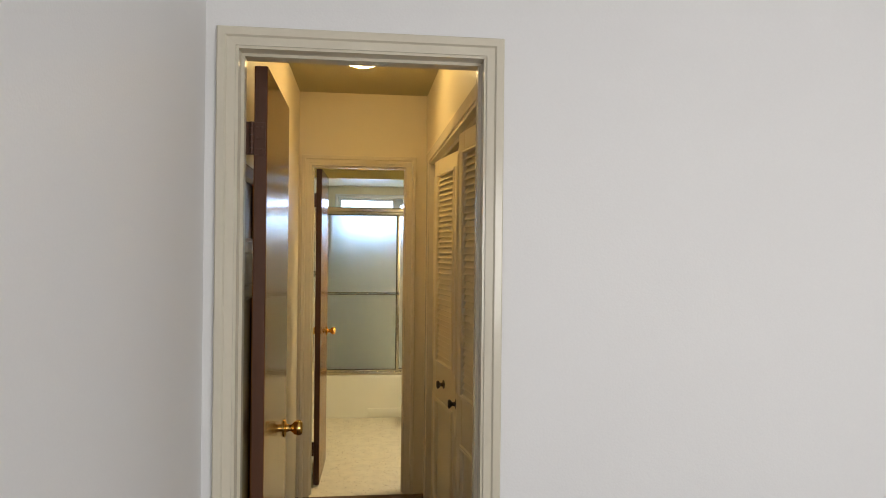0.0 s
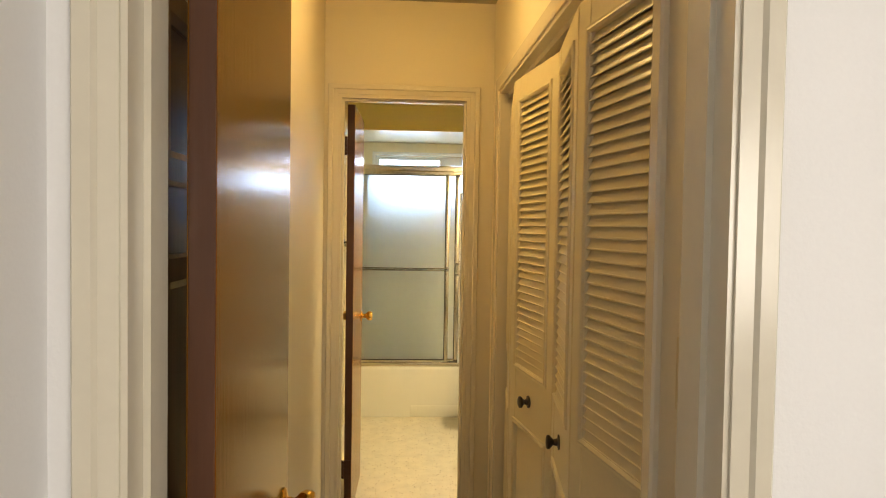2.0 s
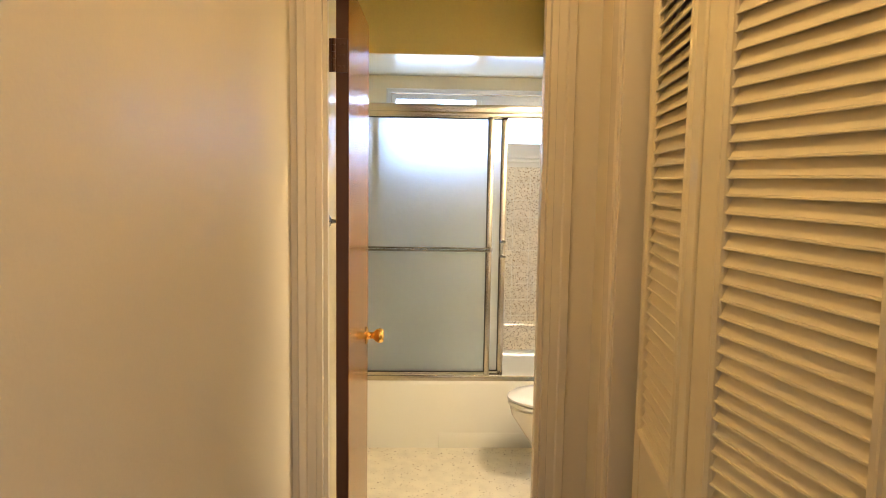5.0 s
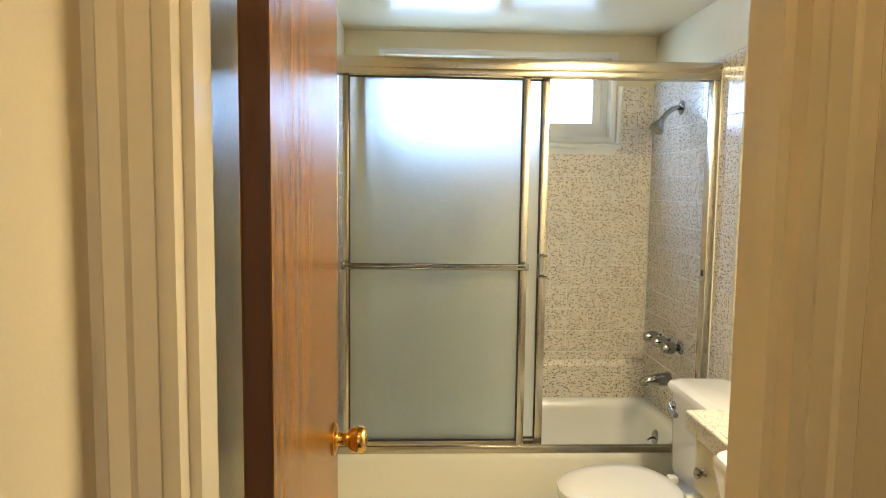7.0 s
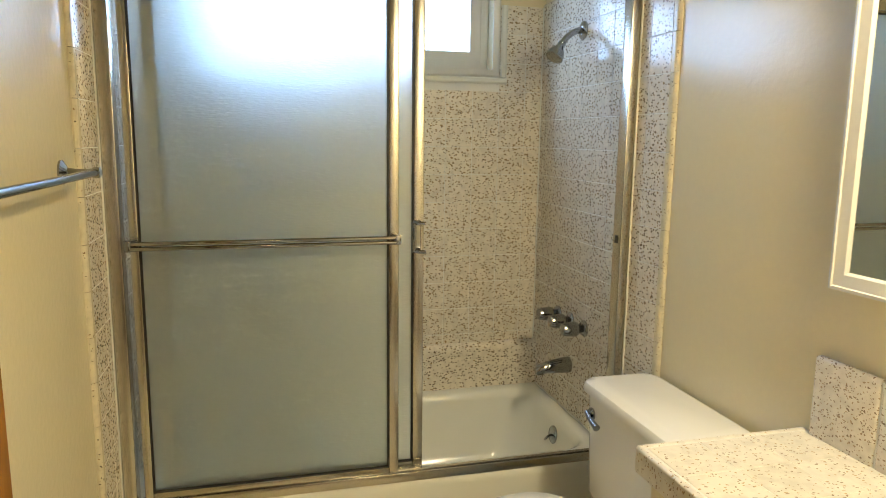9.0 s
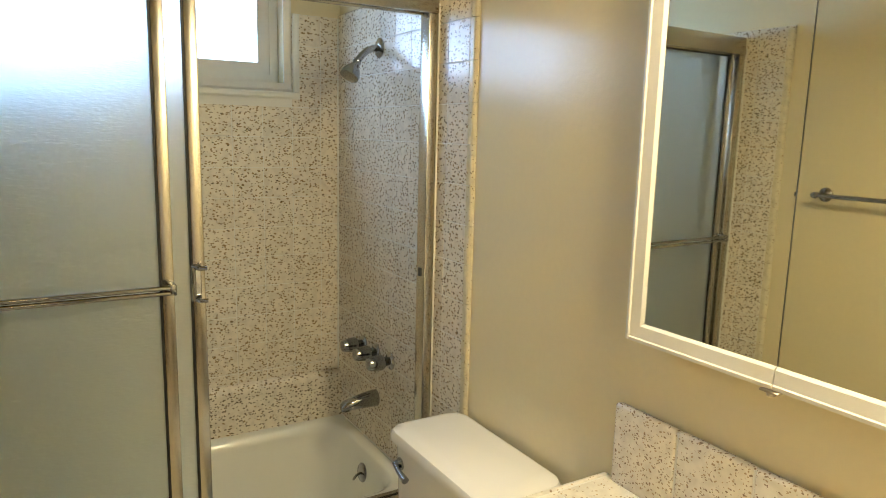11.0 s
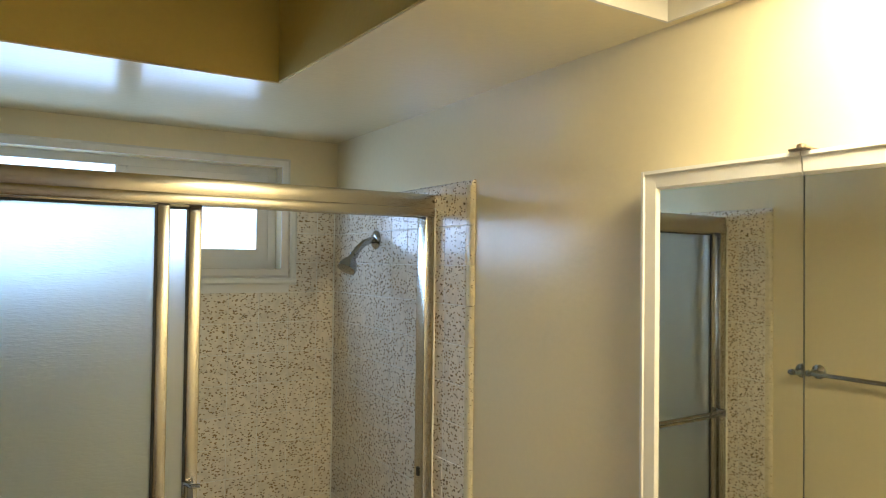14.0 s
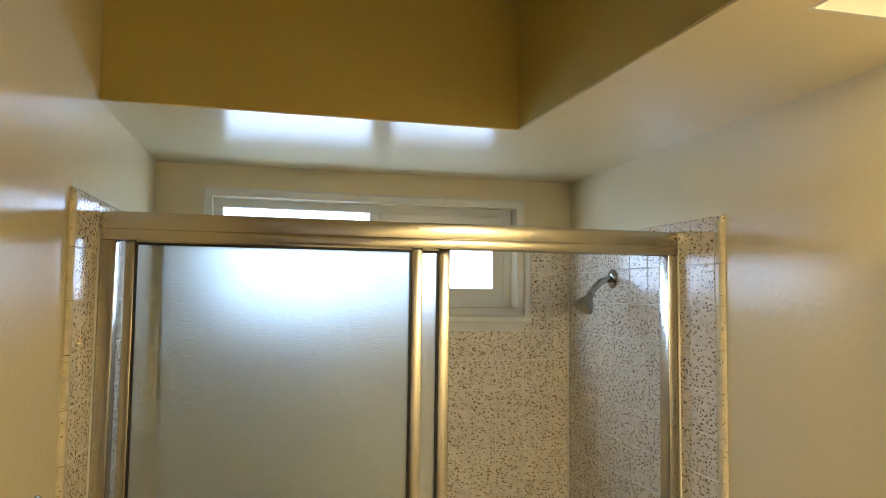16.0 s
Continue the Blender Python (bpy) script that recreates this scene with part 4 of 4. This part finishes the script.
# ---------- towel rail ----------
root = thing("towel_rail", (BX0 + 0.06, 6.50, 1.32), "brushed chrome towel rail on the bathroom wall", "towel rail")
for y in (6.19, 6.815):
    bm = bmesh.new()
    lathe(bm, (BX0, y, 1.324), (1, 0, 0), [(0, 0.026), (0.004, 0.026), (0.008, 0.020), (0.014, 0.010), (0.030, 0.008), (0.058, 0.008), (0.064, 0.012), (0.074, 0.011), (0.078, 0.004)], 22)
    part("post", bm, M_CHROME, root)
bm = bmesh.new()
tube(bm, [(BX0 + 0.066, 6.175, 1.324), (BX0 + 0.066, 6.83, 1.324)], 0.0078, 16)
part("rail", bm, M_CHROME, root)


# ---------- tiles, slats ----------
def slats():
    zs = [LZ0 + SLAT_P * (i + 0.5) for i in range(SLAT_N)]
    for root, m in CLOSET_PANELS:
        for z in zs:
            ob = new("slat", SLAT)
            ob.parent = root
            ob.matrix_parent_inverse = Matrix.Translation(-root.matrix_basis.translation)
            ob.matrix_basis = m @ pose(PW / 2, 0, z)


slats()
TP, TG = 0.1085, 0.0021
bm = bmesh.new()
h = (TP - TG) / 2
loft(bm, [[Vector((a * s, b * s, z)) for a, b in ((-h, -h), (h, -h), (h, h), (-h, h))] for s, z in ((1, 0), (1, 0.0065), (1 - 0.0011 / h, 0.0078))], cap0=False)
TILE = finish(bm, "tile", M_TERR)


def tile_wall(wall, origin, du, dv, nrm, us, vs, skip=None):
    """Square tiles in rows on a wall, over a thin grout bed."""
    du, dv, nrm = Vector(du), Vector(dv), Vector(nrm)
    o = Vector(origin)
    rot = Matrix((du, dv, nrm)).transposed()
    parent = bpy.data.objects[wall]
    cells = []
    for i in range(len(us) - 1):
        for j in range(len(vs) - 1):
            cu, cv = (us[i] + us[i + 1]) / 2, (vs[j] + vs[j + 1]) / 2
            if skip and skip(cu, cv):
                continue
            su, sv = (us[i + 1] - us[i] - TG) / (TP - TG), (vs[j + 1] - vs[j] - TG) / (TP - TG)
            cells.append((cu, cv, su, sv))
    for cu, cv, su, sv in cells:
        ob = new("tile", TILE)
        ob.parent = parent
        tilt = Matrix.Rotation(random.uniform(-0.0016, 0.0016), 3, du) @ Matrix.Rotation(random.uniform(-0.0016, 0.0016), 3, dv)
        m = (tilt @ rot).to_4x4() @ Matrix.Diagonal((su, sv, 1, 1))
        m.translation = o + du * cu + dv * cv + nrm * 0.0035
        ob.matrix_basis = m


def steps(a, c, first=None):
    out = [a]
    x = a + (first or TP)
    while x < c - 0.012:
        out.append(x)
        x += TP
    return out + [c]


bm = bmesh.new()
Z0T = 0.392
bx(bm, BX1 - 0.0102, BX1 - 0.0002, TILE_Y, BATH_Y1, 0.0, TILE_Z)
tagged(part("trim_grout_east", bm, M_GROUT, None, smooth=False), "pale grout between wall tiles", "grout", kind="structure")
bm = bmesh.new()
bx(bm, BX0 + 0.0002, BX0 + 0.0102, TILE_Y, BATH_Y1, 0.0, TILE_Z)
tagged(part("trim_grout_west", bm, M_GROUT, None, smooth=False), "pale grout between wall tiles", "grout", kind="structure")
bm = bmesh.new()
bx(bm, BX0 + 0.0115, BX1 - 0.0115, BATH_Y1 - 0.0102, BATH_Y1 - 0.0002, Z0T, WZ0 - 0.03)
bx(bm, WX1 + 0.03, BX1 - 0.0115, BATH_Y1 - 0.0102, BATH_Y1 - 0.0002, WZ0 - 0.03, TILE_Z)
bx(bm, BX0 + 0.0115, WX0 - 0.03, BATH_Y1 - 0.0102, BATH_Y1 - 0.0002, WZ0 - 0.03, TILE_Z)
tagged(part("trim_grout_north", bm, M_GROUT, None, smooth=False), "pale grout between wall tiles", "grout", kind="structure")
rows = [TILE_Z - TP * k for k in range(15)][::-1]
rows = [Z0T] + [z for z in rows if z > Z0T + 0.02]
cols = steps(TILE_Y + 0.001, BATH_Y1 - 0.012)
tile_wall("wall_bathroom_east", (BX1, 0, 0), (0, -1, 0), (0, 0, 1), (-1, 0, 0), [-c for c in cols][::-1], rows)
tile_wall("wall_bathroom_west", (BX0, 0, 0), (0, 1, 0), (0, 0, 1), (1, 0, 0), cols, rows)
ledge = 0.572
nrows = [ledge] + [z for z in rows if z > ledge + 0.02]
ncols = steps(BX0 + 0.008, BX1 - 0.008)
tile_wall("wall_bathroom_north", (0, BATH_Y1, 0), (1, 0, 0), (0, 0, 1), (0, -1, 0), ncols, nrows, skip=lambda u, v: WX0 - 0.06 < u < WX1 + 0.045 and v > WZ0 - 0.05)
# the lower strip below the tub at the front edges
low = [0.002] + [Z0T - TP * k for k in range(4) if Z0T - TP * k > 0.03][::-1]
tile_wall("wall_bathroom_east", (BX1, 0, 0), (0, -1, 0), (0, 0, 1), (-1, 0, 0), [-(TUB_Y - 0.002), -(TILE_Y + TP), -(TILE_Y + 0.001)], low)
tile_wall("wall_bathroom_west", (BX0, 0, 0), (0, 1, 0), (0, 0, 1), (1, 0, 0), [TILE_Y + 0.001, TILE_Y + TP, TUB_Y - 0.002], low)
# rounded edge tiles
for name, xw, s in (("trim_bullnose_east", BX1, -1), ("trim_bullnose_west", BX0, 1)):
    bm = bmesh.new()
    prof = [(0, 0.0), (0, 0.004), (0.004, 0.009), (0.010, 0.0115), (0.026, 0.0115), (0.026, 0.0)]
    zs = [0.002] + [z for z in low[1:]] + [z for z in rows[1:]]
    for za, zb in zip(zs, zs[1:]):
        loft(bm, [[Vector((xw + s * d, TILE_Y - 0.026 + w, z)) for w, d in prof] for z in (za + 0.0008, zb - 0.0008)])
    tagged(part(name, bm, M_BULL, None, smooth=False), "yellowed rounded edge tiles", "edge tile", kind="structure")
    bm = bmesh.new()
    prof = [(0.014, 0.0), (0.014, 0.004), (0.009, 0.009), (0.0, 0.0105), (-0.002, 0.0105), (-0.002, 0.0)]
    loft(bm, [[Vector((xw + s * d, y, TILE_Z + w)) for w, d in prof] for y in (TILE_Y - 0.025, BATH_Y1 - 0.002)])
    tagged(part(name.replace("bullnose", "tile_cap"), bm, M_TERR, None, smooth=False), "rounded cap tiles above the wall tile", "edge tile", kind="structure")
bm = bmesh.new()
loft(bm, [[Vector((x, BATH_Y1 - d, z)) for d, z in ((0.001, Z0T - 0.004), (0.040, Z0T - 0.004), (0.042, ledge - 0.03), (0.039, ledge - 0.015), (0.030, ledge - 0.005), (0.016, ledge), (0.001, ledge))] for x in (BX0 + 0.010, BX1 - 0.010)])
tagged(part("trim_tub_ledge", bm, M_TERR, None), "flecked tile ledge along the tub", "ledge", kind="structure")
bm = bmesh.new()
loft(bm, [[Vector((WX1 + 0.030 + w, BATH_Y1 - d, z)) for w, d in ((0, 0.0), (0, 0.012), (0.006, 0.018), (0.018, 0.018), (0.026, 0.012), (0.026, 0.0))] for z in (WZ0 - 0.030, TILE_Z)])
loft(bm, [[Vector((x, BATH_Y1 - d, WZ0 - 0.030 - w)) for w, d in ((0, 0.0), (0, 0.012), (0.006, 0.018), (0.018, 0.018), (0.026, 0.012), (0.026, 0.0))] for x in (WX0 - 0.03, WX1 + 0.056)])
tagged(part("trim_window_tile", bm, M_TUB, None, smooth=False), "white rounded tile round the window", "edge tile", kind="structure")
# counter tiles
bm = bmesh.new()
loft(bm, [[Vector((a * s, b * s, z)) for a, b in ((-h, -h), (h, -h), (h, h), (-h, h))] for s, z in ((1, 0), (1, 0.0055), (1 - 0.0012 / h, 0.0068))], cap0=False)
CTILE = finish(bm, "counter_tile", M_TERRC)
_ct = bpy.data.objects["vanity_counter"]
for x0, x1 in ((VX + 0.013, VX + 0.013 + 0.118), (VX + 0.131, VX + 0.131 + 0.118), (VX + 0.249, -0.021)):
    y = VY1 - 0.015
    while y > VY0 + 0.01:
        y0 = max(VY0, y - 0.118)
        ob = new("counter_tile", CTILE)
        ob.parent = _ct
        ob.matrix_parent_inverse = Matrix.Translation(-_ct.matrix_basis.translation)
        ob.matrix_basis = Matrix.Translation(((x0 + x1) / 2, (y + y0) / 2, VZ - 0.0062)) @ Matrix.Diagonal(((x1 - x0 - 0.002) / (2 * h), (y - y0 - 0.002) / (2 * h), 1, 1))
        y -= 0.118

# caulk beads
bm = bmesh.new()
for x0, x1 in ((BX1 - 0.0155, BX1 - 0.0100), (BX0 + 0.0100, BX0 + 0.0155)):
    bx(bm, x0, x1, 7.1125, 7.1195, TZ + 0.004, 1.862, 0.002)
    bx(bm, x0 + (-0.001 if x0 > -1 else 0.001), x1 + (-0.001 if x0 > -1 else 0.001), BATH_Y1 - 0.0165, BATH_Y1 - 0.0105, ledge, TILE_Z, 0.002)
tagged(part("trim_caulk", bm, M_TUB, None), "white caulk beads in the tile corners", "caulk", kind="structure")
